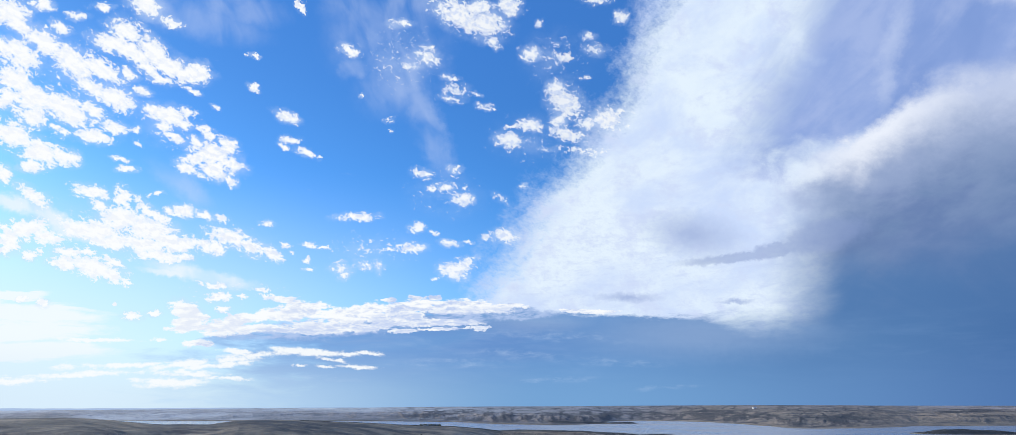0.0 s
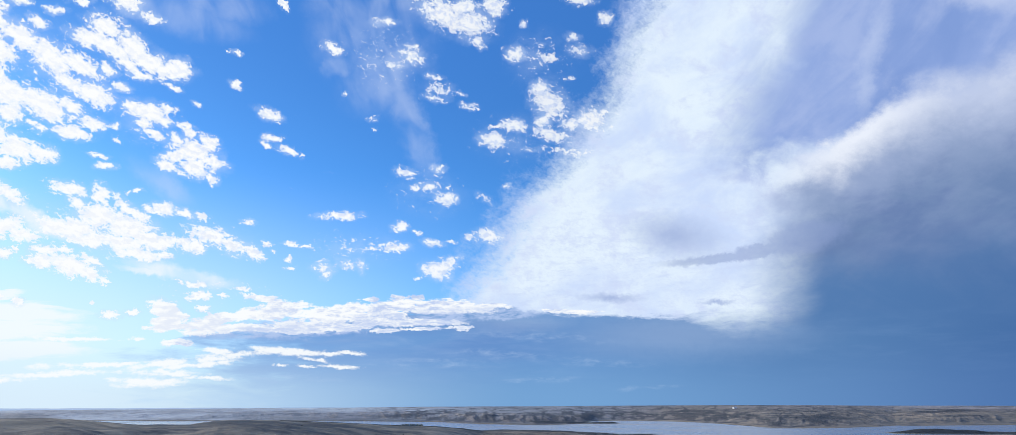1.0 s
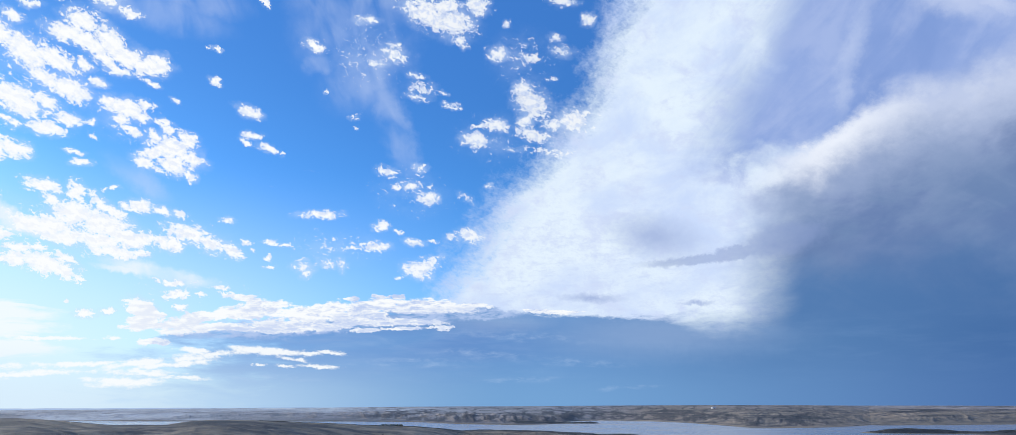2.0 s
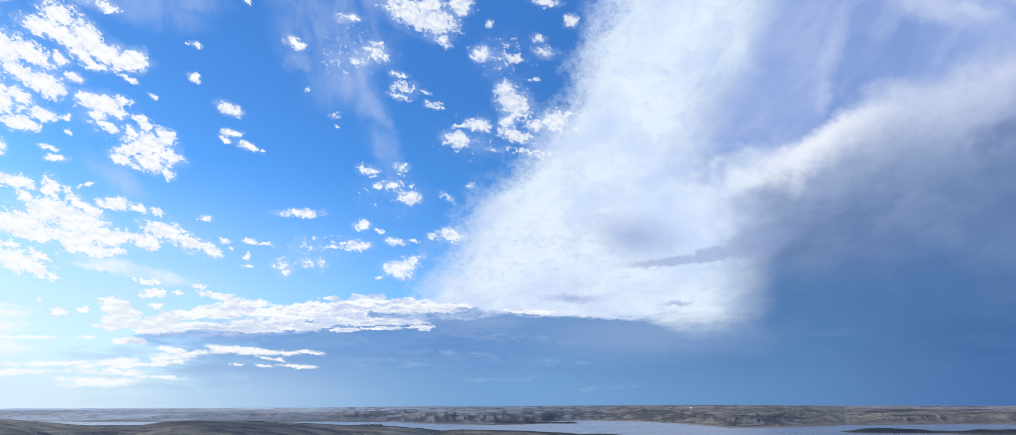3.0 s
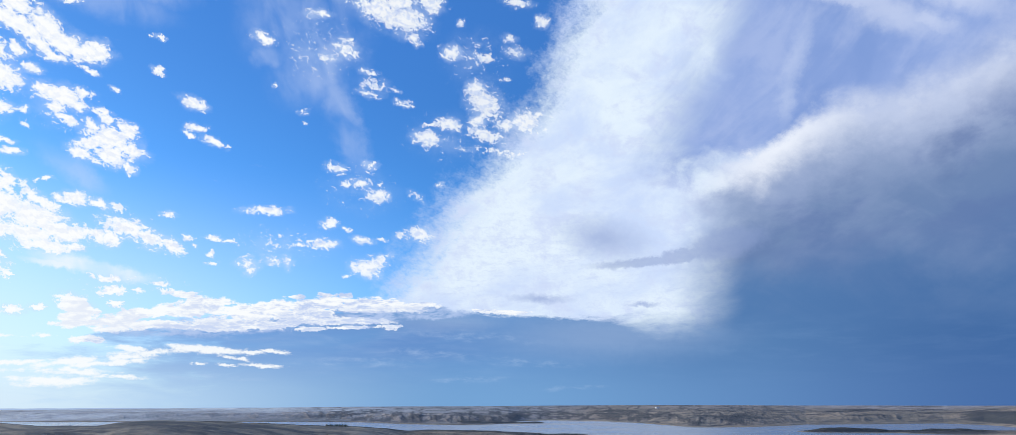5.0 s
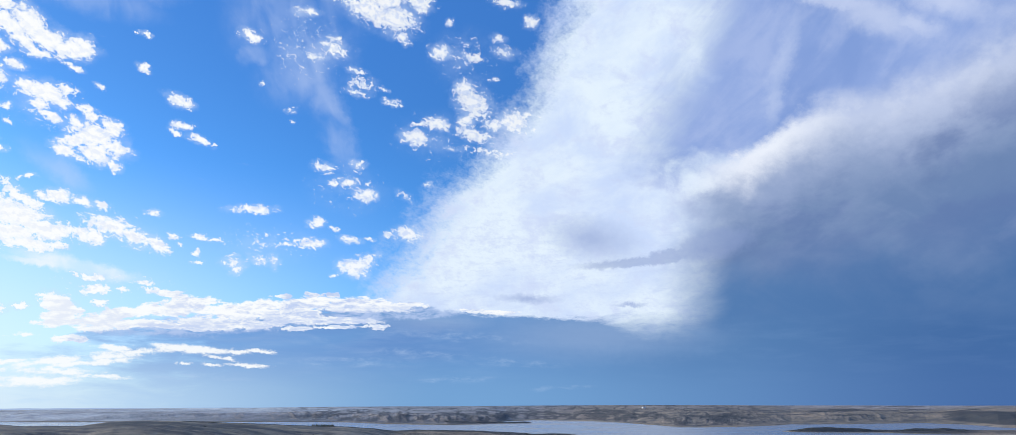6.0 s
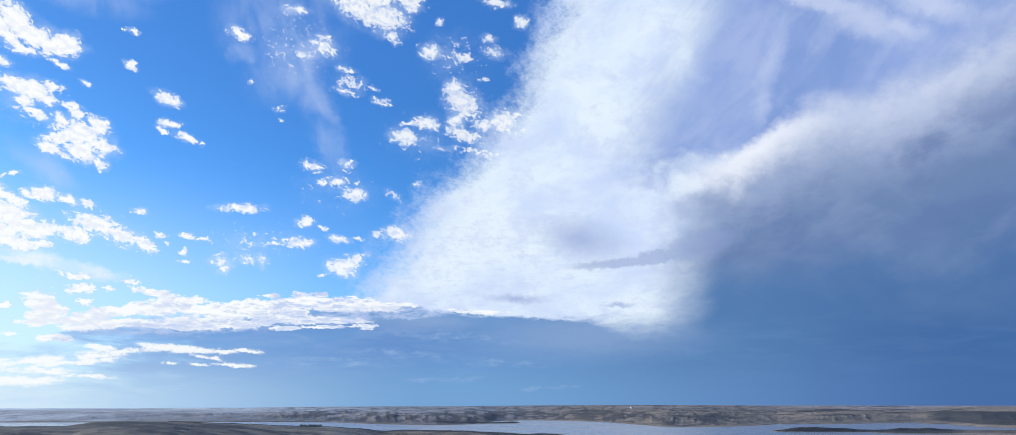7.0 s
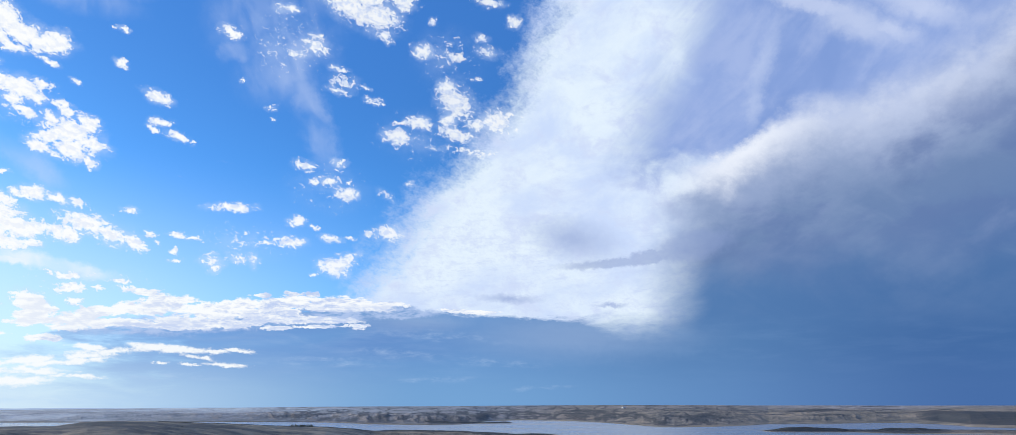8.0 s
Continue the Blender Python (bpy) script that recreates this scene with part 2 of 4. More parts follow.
LEFT_GLOW = [
    (-34.23, 6.04, 4.19, 0.67, 0), (-34.96, 4.94, 4.8, 0.63, 3), (-34.46, 3.57, 4.96, 0.69, 2), (-35.3, 7.19, 1.76, 0.28, 5),
]
WISPS = [
    (-10.72, 29.25, 4.3, 3.19, 6), (-12.28, 31.31, 3.45, 1.92, 6), (-9.42, 26.1, 3.35, 2.31, 26), (-7.14, 22.63, 3.92, 1.22, -63), (-13.38, 26.54, 1.39, 0.8, 6),
    (-26.67, 28.18, 4.52, 1.2, -2), (-23.33, 29.53, 3.04, 1.02, 2), (-26.1, 16.11, 2.3, 0.76, -30), (-8.56, 32.57, 3.54, 1.91, 4),
]
FIELDS = [
    (-34.35, 22.34, 6.81, 4.89, -8), (-27.94, 19.92, 4.03, 2.36, -23), (-30.78, 11.97, 7.78, 3.19, -5), (-21.04, 12.45, 3.35, 1.48, -6), (-5.2, 16.92, 4.4, 2.65, -8),
    (-10.95, 12.27, 5.77, 1.82, 2), (-21.6, 8.45, 5.09, 1.71, 3), (-9.49, 27.6, 4.57, 3.5, 5), (4.47, 27.83, 4.08, 3.02, -3), (2.05, 21.45, 4.53, 2.62, -1),
]
VEIL_LEFT = [(7.2, -3.67), (8.77, -2.47), (11.14, -0.66), (13.79, 0.6), (16.43, 2.11), (19.53, 5.69), (22.07, 8.63), (26.07, 11.1), (29, 12.11), (31.78, 13.73)]
VEIL_RIGHT = [(19.13, 18.69), (21.48, 20.04), (25.94, 23.06), (29.71, 25.56)]
STORM_TOP = [(17.66, 17.82), (22.68, 18.17), (25.38, 18.88), (27.98, 19.33), (29.68, 20.31), (31.80, 21.42), (33.98, 21.85), (36.43, 22.04), (38.60, 22.12), (46.89, 24.08), (49.03, 25.58)]
STORM_LEFT = [(5.87, 21.81), (7.26, 22.72), (9.15, 23.09), (10.58, 23.34), (12.15, 23.85), (14.02, 24.6), (15.82, 24.06), (17.24, 24.7), (18.14, 25.52)]
FAINT = [
    (3.9, 2.01, 2.57, 0.2, 3), (12.47, 1.36, 1.96, 0.15, 3), (0.81, 3.95, 3.64, 0.26, -3), (-4.39, 3.34, 4.16, 0.25, 0),
    (9.06, 3.28, 3.01, 0.3, -4), (3.97, 5.37, 4.66, 0.31, -4), (-15.39, 2.03, 2.93, 0.19, -2),
]
HIGH_PATCH = [(39.03, 27.19, 2.46, 0.96, -32), (36.18, 29.11, 3.96, 0.45, -23), (43.32, 27.28, 2.64, 0.75, -30), (40.95, 26.32, 1.82, 0.52, -29)]
BANK_TOP = [(-26.0, 3.97), (-21.8, 5.29), (-18.1, 6.10), (-13.7, 6.25), (-9.7, 7.25), (-4.5, 7.6), (0.3, 7.8), (4.0, 7.35), (8.2, 7.05), (12.3, 6.85), (16.2, 6.7), (20.9, 6.5), (25.4, 6.3), (36.0, 6.2)]


def cloudy_world():
    world = bpy.data.worlds.new("sky")
    scene.world = world
    world.use_nodes = True
    g = Graph(world.node_tree)
    G = 10.0  # the background's strength is 1 / G
    co = g.node("ShaderNodeTexCoord").outputs["Generated"]
    xyz = g.node("ShaderNodeSeparateXYZ")
    g.put(xyz.inputs[0], co)
    u = g.mul(g.math("ARCTAN2", xyz.outputs[0], xyz.outputs[1]), 180 / math.pi)
    v = g.mul(g.math("ARCSINE", xyz.outputs[2]), 180 / math.pi)
    uv = g.vec(u, v)
    flat = g.vec(g.mul(u, 0.3), g.mul(v, 1.6))

    # ragged edges: the places are shifted by noise before the ellipses are met
    n1 = g.noise(uv, 1.3, 7, 0.65)
    n2 = g.noise(g.place(uv, (31, 17, 5)), 1.3, 7, 0.65)
    torn = (g.add(u, g.mul(g.sub(n1, 0.5), 1.7)), g.add(v, g.mul(g.sub(n2, 0.5), 1.0)))
    ragged = g.noise(g.place(uv, (7, 3, 9), -18, (1.35, 0.9, 1)), 2.6, 10, 0.76, 0.5)
    relief = g.sub(g.noise(g.place(uv, (7.16, 2.66, 9), -18, (1.35, 0.9, 1)), 2.0, 3, 0.6, 0.3), g.noise(g.place(uv, (7, 3, 9), -18, (1.35, 0.9, 1)), 2.0, 3, 0.6, 0.3))
    soft = g.noise(g.place(uv, (3, 8, 2), -20, (2.2, 1.0, 1)), 0.25, 5, 0.55, 0.5)
    crumb = g.noise(g.place(uv, (11, 23, 6), -10, (1.3, 1.0, 1)), 0.55, 7, 0.6, 0.2)
    cotton = g.noise(g.place(uv, (40, 2, 8), 12, (1.8, 1.0, 1)), 0.22, 8, 0.58, 0.25)
    fibre = g.noise(g.place(uv, (5, 6, 14), 38, (2.2, 0.9, 1)), 0.4, 8, 0.55, 0.5)
    thread = g.noise(g.place(uv, (2, 9, 12), 2, (2.4, 0.72, 1)), 1.5, 8, 0.68, 0.3)
    thread_up = g.noise(g.place(uv, (2.1, 8.76, 12), 2, (2.4, 0.72, 1)), 1.5, 5, 0.68, 0.3)
    lump = g.noise(g.place(uv, (23, 4, 18), 18, (1.7, 1.0, 1)), 0.13, 7, 0.56, 0.3)
    long = g.noise(flat, 0.8, 7, 0.6, 0.3)

    # clear sky
    air = g.node("ShaderNodeTexSky", sky_type="NISHITA", sun_disc=False)
    air.sun_elevation, air.sun_rotation = radians(SUN_ELEVATION), radians(SUN_AZIMUTH)
    air.altitude, air.air_density, air.dust_density, air.ozone_density = 600, 1.0, 0.6, 2.5
    sky = g.mix(1.0, air.outputs[0], (0.49, 1.12, 1.84, 1), "MULTIPLY")
    sky = g.mix(g.step(v, 16, 33, 0.0, 0.4), sky, rgb(74, 138, 228, G))

    # the milky air below the sun
    near_sun = g.mul(g.step(u, 10, -40), g.step(v, 19, 3))
    sky = g.mix(g.math("MULTIPLY", near_sun, 0.95, clamp=True), sky, rgb(223, 243, 255, G))
    glow = g.blobs((u, g.add(v, g.mul(g.sub(long, 0.5), 2.0))), LEFT_GLOW, 1.4)
    glow = g.step(g.add(glow, g.mul(g.sub(thread, 0.5), 0.6)), 0.08, 0.5)
    sky = g.mix(g.mul(glow, 0.85), sky, rgb(246, 252, 255, G))
    low = g.step(v, 5.0, 0.0)
    sky = g.mix(g.mul(low, 0.82), sky, g.mix(g.step(u, -32, 5), rgb(216, 235, 252, G), rgb(118, 163, 210, G)))

    # thin high wisps
    hair = g.noise(g.place(uv, (9, 14, 3), -60, (1.3, 0.8, 1)), 0.38, 4, 0.46, 0.4)
    wisp = g.mul(g.step(g.blobs(torn, WISPS, 1.6), 0.0, 0.8), g.step(hair, 0.22, 0.74))
    sky = g.mix(g.math("MULTIPLY", wisp, 0.42, clamp=True), sky, rgb(205, 220, 250, G))

    # the white veil and the lavender sky behind it
    edge = g.sub(u, g.line(v, VEIL_LEFT, -5.0, 30.0))
    edge = g.add(edge, g.mul(g.sub(fibre, 0.5), 5.5))
    edge = g.add(edge, g.mul(g.sub(cotton, 0.5), 4.0))
    edge = g.add(edge, g.mul(g.sub(ragged, 0.5), 5.0))
    edge = g.add(edge, g.mul(g.sub(crumb, 0.5), 5.0))
    veil = g.step(edge, -2.6, 3.0)
    past = g.add(g.sub(u, g.line(v, VEIL_RIGHT, 10.0, 30.0)), g.mul(g.sub(fibre, 0.5), 7.0))
    lavender = g.mix(g.step(g.noise(g.place(uv, (0, 0, 4), 50, (1.8, 1, 1)), 0.22, 5, 0.5, 0.4), 0.3, 0.7), rgb(128, 157, 216, G), rgb(146, 171, 225, G))
    lavender = g.mix(g.mul(g.step(g.add(g.blobs(torn, HIGH_PATCH, 2.2), g.mul(g.sub(cotton, 0.5), 0.6)), 0.1, 0.9), 0.58), lavender, rgb(214, 224, 248, G))
    lavender = g.mix(g.step(g.add(fibre, g.mul(g.sub(crumb, 0.5), 0.4)), 0.36, 0.72, 0.0, 0.28), lavender, rgb(203, 215, 246, G))
    trail = g.step(g.blobs(torn, [(31.6, 25.6, 3.4, 0.7, 62), (30.6, 22.8, 2.0, 0.6, 75)], 1.6), 0.0, 1.0)
    lavender = g.mix(g.mul(trail, 0.4), lavender, rgb(200, 214, 244, G))
    white = g.mix(g.step(cotton, 0.40, 0.70), rgb(229, 243, 255, G), rgb(203, 221, 253, G))
    white = g.mix(g.mul(g.step(g.add(crumb, g.mul(g.sub(ragged, 0.5), 0.2)), 0.48, 0.70), 0.75), white, rgb(206, 219, 249, G))
    white = g.mix(g.mul(g.step(ragged, 0.46, 0.62), g.step(v, 20, 14, 0.0, 0.3)), white, rgb(205, 219, 250, G))
    white = g.mix(g.mul(g.step(thread, 0.50, 0.68), g.step(v, 20, 10, 0.0, 0.55)), white, rgb(202, 217, 248, G))
    patch = g.blobs(torn, [(15.15, 13.2, 3.16, 1.44, -12), (9.81, 8.42, 2.07, 0.31, -2), (18.05, 7.76, 1.06, 0.15, -3)], 1.5)
    white = g.mix(g.math("MULTIPLY", patch, 1.1, clamp=True), white, rgb(172, 190, 228, G))
    sky = g.mix(veil, sky, g.mix(g.mul(g.step(past, -2.4, 4.6), g.step(g.add(v, g.mul(g.sub(crumb, 0.5), 6.0)), 16.5, 20.0)), white, lavender))

    # smooth bands among the puffs
    band = g.step(g.blobs(torn, SMOOTH, 1.6), 0.0, 0.75)
    sky = g.mix(g.mul(band, g.step(hair, 0.25, 0.6, 0.35, 0.85)), sky, rgb(240, 248, 255, G))

    # small torn puffs
    cover = g.blobs(torn, HIGH_SCRAPS + HIGH_CLUSTER, 1.7)
    cover = g.math("MAXIMUM", cover, g.blobs(torn, HIGH_MASS + HIGH_MASS_CORE + HIGH_MASS_FOOT + HIGH_STREAK, 1.8))
    cover = g.math("MAXIMUM", cover, g.blobs(torn, WEST_MASS + WEST_MASS_CORE + WEST_MASS_TAIL + LOW_PUFFS, 1.8))
    cover = g.math("MAXIMUM", cover, g.blobs(torn, CREST_PUFFS + VEIL_PUFFS + MIDDLE_PUFFS + MIDDLE_SCRAPS, 1.75))
    cover = g.math("MAXIMUM", cover, g.mul(g.blobs(torn, CREST_THIN + VEIL_THIN + MIDDLE_THIN, 1.6), 0.72))
    cover = g.math("MAXIMUM", cover, g.mul(g.blobs(torn, FIELDS, 1.2), 0.36))
    body = g.add(g.sub(cover, g.step(u, -24, -12, 0.51, 0.53)), g.mul(g.mul(g.sub(ragged, 0.5), g.step(u, -24, -12, 3.7, 4.5)), g.step(cover, 0.35, 0.95, 0.72, 0.12)))
    puffs = g.add(g.mul(g.step(body, -0.03, 0.05), 0.74), g.mul(g.step(body, 0.0, 0.30), 0.26))
    puffs = g.mul(puffs, g.step(cover, 0.04, 0.22))
    puffs = g.mul(puffs, g.step(u, -16, 6, 1.0, 0.8))
    haze = g.mul(g.step(cover, 0.05, 0.6), g.step(crumb, 0.32, 0.66, 0.05, 0.5))
    sky = g.mix(haze, sky, rgb(205, 224, 252, G))
    tone = g.mix(g.mul(g.step(relief, -0.05, 0.15), g.step(u, -34, -8, 0.3, 1.0)), rgb(252, 254, 255, G), rgb(221, 231, 250, G))
    sky = g.mix(puffs, sky, tone)

    # the storm cloud: a pale rim that darkens downwards
    deep = g.sub(g.line(u, STORM_TOP, 0.0, 30.0), v)
    deep = g.add(deep, g.mul(g.sub(cotton, 0.5), 3.0))
    calm = g.step(u, 29, 37, 1.0, 0.35)
    deep = g.add(deep, g.mul(g.mul(g.sub(crumb, 0.5), 3.2), calm))
    deep = g.add(deep, g.mul(g.mul(g.sub(ragged, 0.5), 0.9), calm))
    deep = g.add(deep, g.mul(g.sub(n2, 0.5), 1.2))
    aside = g.sub(u, g.line(v, STORM_LEFT, 10.0, 30.0))
    aside = g.add(aside, g.mul(g.sub(cotton, 0.5), 5.0))
    deep = g.mul(deep, g.step(u, 21, 33, 1.3, 1.0))
    crown = g.mix(g.step(u, 30, 37), rgb(236, 242, 254, G), rgb(198, 210, 238, G))
    rim = g.mix(g.step(deep, 0.8, 5.2), crown, rgb(164, 180, 215, G))
    rim = g.mix(g.step(deep, 3.0, 8.0), rim, rgb(110, 136, 180, G))
    rim = g.mix(g.step(deep, 7.5, 12.5), rim, g.mix(g.step(v, 7, 15), g.mix(g.step(u, 24, 42), rgb(84, 125, 178, G), rgb(75, 114, 168, G)), rgb(99, 129, 177, G)))
    inner = g.step(deep, 1.0, 4.5, 0.15, 1.0)
    rim = g.mix(g.mul(g.mul(g.step(lump, 0.44, 0.66), inner), g.step(v, 6.0, 13.0, 0.12, 0.45)), rim, rgb(138, 159, 197, G))
    rim = g.mix(g.mul(g.mul(g.step(soft, 0.50, 0.68), inner), g.step(v, 6.0, 13.0, 0.05, 0.3)), rim, rgb(136, 158, 196, G))
    rim = g.mix(g.mul(g.mul(g.step(cotton, 0.54, 0.38), inner), g.step(v, 7.0, 15.0, 0.0, 0.5)), rim, rgb(92, 117, 171, G))
    rim = g.mix(g.mul(g.mul(g.step(crumb, 0.46, 0.62), calm), g.step(deep, 4.0, 0.4, 0.0, 0.6)), rim, rgb(232, 239, 252, G))
    fold = g.noise(g.place(uv, (13, 21, 30), 22, (2.0, 1.0, 1)), 0.2, 7, 0.55, 0.2)
    rim = g.mix(g.mul(g.step(fold, 0.47, 0.34), g.mul(g.step(deep, 2.0, 5.0), g.step(v, 6.0, 13.0, 0.0, 0.5))), rim, rgb(98, 122, 170, G))
    rim = g.mix(g.mul(g.mul(g.step(fold, 0.54, 0.70), inner), g.step(v, 9.0, 14.0, 0.0, 0.45)), rim, rgb(152, 170, 208, G))
    storm = g.mul(g.step(deep, g.step(u, 29, 37, -0.7, -1.6), g.step(u, 29, 37, 1.0, 1.8)), g.step(aside, -3.4, 3.4))
    sky = g.mix(storm, sky, rim)

    tongue = g.step(g.blobs(torn, [(19.08, 11.21, 4.38, 0.35, 3), (21.52, 11.58, 2.13, 0.44, 4), (24.84, 12.27, 2.73, 1.05, 11)], 1.5), 0.0, 0.55)
    sky = g.mix(g.mul(tongue, 0.56), sky, rgb(140, 160, 206, G))

    # the low bank, and the paler air under it
    sunk = g.sub(g.line(u, BANK_TOP, 0.0, 10.0), v)
    under = g.add(sunk, g.mul(g.sub(long, 0.5), 1.2))
    under = g.add(under, g.mul(g.sub(thread, 0.5), 1.3))
    under = g.math("DIVIDE", under, g.step(u, 14, 20, 0.3, 1.9))
    bank = g.mul(g.step(under, -0.6, 1.0), g.step(g.add(u, g.mul(g.sub(long, 0.5), 24.0)), -28, -14.5))
    shade = g.mix(g.step(u, -24, 4), rgb(130, 176, 232, G), rgb(104, 150, 207, G))
    shade = g.mix(g.step(u, 2, 26), shade, rgb(88, 130, 182, G))
    shade = g.mix(g.step(u, 24, 42), shade, rgb(68, 108, 164, G))
    shade = g.mix(g.math("MULTIPLY", g.step(long, 0.40, 0.75), g.step(u, -10, 15, 0.5, 0.08)), shade, rgb(150, 182, 226, G))
    shade = g.mix(g.mul(g.step(g.blobs(torn, [(15.5, 5.4, 14, 3.0, 0), (2.0, 6.4, 8, 1.2, 0)]), 0.0, 1.0), 0.7), shade, rgb(146, 174, 215, G))
    streaky = g.noise(g.place(uv, (4, 1, 21), 1, (9.0, 1.0, 1)), 0.5, 7, 0.6, 0.4)
    shade = g.mix(g.mul(g.step(streaky, 0.42, 0.66, 0.0, 0.36), g.step(u, 0, 8, 1.0, 0.25)), shade, g.mix(g.step(u, -10, 26), rgb(103, 140, 206, G), rgb(78, 116, 172, G)))
    pale = g.mix(g.step(u, -30, 4), rgb(198, 226, 251, G), rgb(117, 164, 213, G))
    pale = g.mix(g.step(u, 4, 34), pale, rgb(92, 133, 187, G))
    pale = g.mix(g.step(u, 26, 44), pale, rgb(72, 110, 168, G))
    sky = g.mix(bank, sky, g.mix(g.step(v, 5.2, 0.2), shade, pale))

    torn_low = (g.add(u, g.mul(g.sub(n1, 0.5), 2.4)), g.add(v, g.add(g.mul(g.sub(n2, 0.5), 0.6), g.mul(g.sub(long, 0.5), 0.7))))
    frayed = g.add(g.mul(g.sub(thread, 0.5), 1.0), g.add(g.mul(g.sub(ragged, 0.5), 0.5), g.mul(g.sub(crumb, 0.5), 0.9)))
    # white heaps on the bank's top and streaks under it
    faint = g.step(g.blobs((u, g.add(v, g.mul(g.sub(long, 0.5), 1.2))), FAINT, 1.8), 0.0, 0.9)
    sky = g.mix(g.mul(g.mul(faint, g.step(thread, 0.4, 0.75)), 0.38), sky, rgb(190, 212, 242, G))
    belly = g.blobs(torn, [(-15.0, 5.9, 6.0, 0.7, 5), (-7.0, 6.75, 6.0, 0.6, 3), (-0.5, 7.2, 4.0, 0.4, 0)], 1.5)
    belly = g.mul(g.step(belly, 0.05, 0.5), g.step(thread, 0.34, 0.58))
    sky = g.mix(g.mul(belly, 0.85), sky, rgb(184, 204, 241, G))
    heap = g.blobs(torn_low, HEAP_WEST + HEAP_EAST, 2.1)
    heap_body = g.add(g.sub(heap, 0.41), frayed)
    belly_tone = g.mul(g.step(sunk, -0.35, 0.35), g.step(thread, 0.44, 0.60, 0.0, 0.85))
    heap_tone = g.mix(g.math("MAXIMUM", g.mul(g.step(u, -26, -8, 0.35, 1.0), g.step(g.add(g.mul(g.sub(thread_up, thread), 0.5), g.mul(g.sub(crumb, 0.5), 0.5)), -0.05, 0.11)), belly_tone), rgb(250, 253, 255, G), rgb(192, 209, 243, G))
    sky = g.mix(g.mul(g.step(heap_body, -0.05, 0.14), g.step(heap, 0.02, 0.15)), sky, heap_tone)
    streak = g.blobs(torn_low, STREAKS, 2.0)
    streak_body = g.add(g.sub(streak, 0.44), g.mul(frayed, 1.2))
    sky = g.mix(g.mul(g.step(streak_body, -0.12, 0.36, 0.0, 0.94), g.step(streak, 0.0, 0.15)), sky, rgb(250, 253, 255, G))

    # the farthest land, a pale blue line under the horizon
    ridge = g.add(v, g.mul(g.sub(g.noise(g.vec(g.mul(u, 0.25), 3.0), 1.0, 5, 0.55), 0.5), 0.22))
    sky = g.mix(g.step(ridge, -0.09, -0.13), sky, g.mix(g.step(u, -34, 6), rgb(172, 195, 229, G), rgb(128, 152, 190, G)))

    back = g.node("ShaderNodeBackground")
    g.put(back.inputs[0], sky)
    back.inputs[1].default_value = 1 / G
    out = g.node("ShaderNodeOutputWorld")
    g.put(out.inputs[0], back.outputs[0])


cloudy_world()

# ---- materials ----


def material(name):
    m = bpy.data.materials.new(name)
    m.use_nodes = True
    g = Graph(m.node_tree)
    b = g.node("ShaderNodeBsdfPrincipled")
    out = g.node("ShaderNodeOutputMaterial")
    g.put(out.inputs[0], b.outputs[0])
    return m, g, b


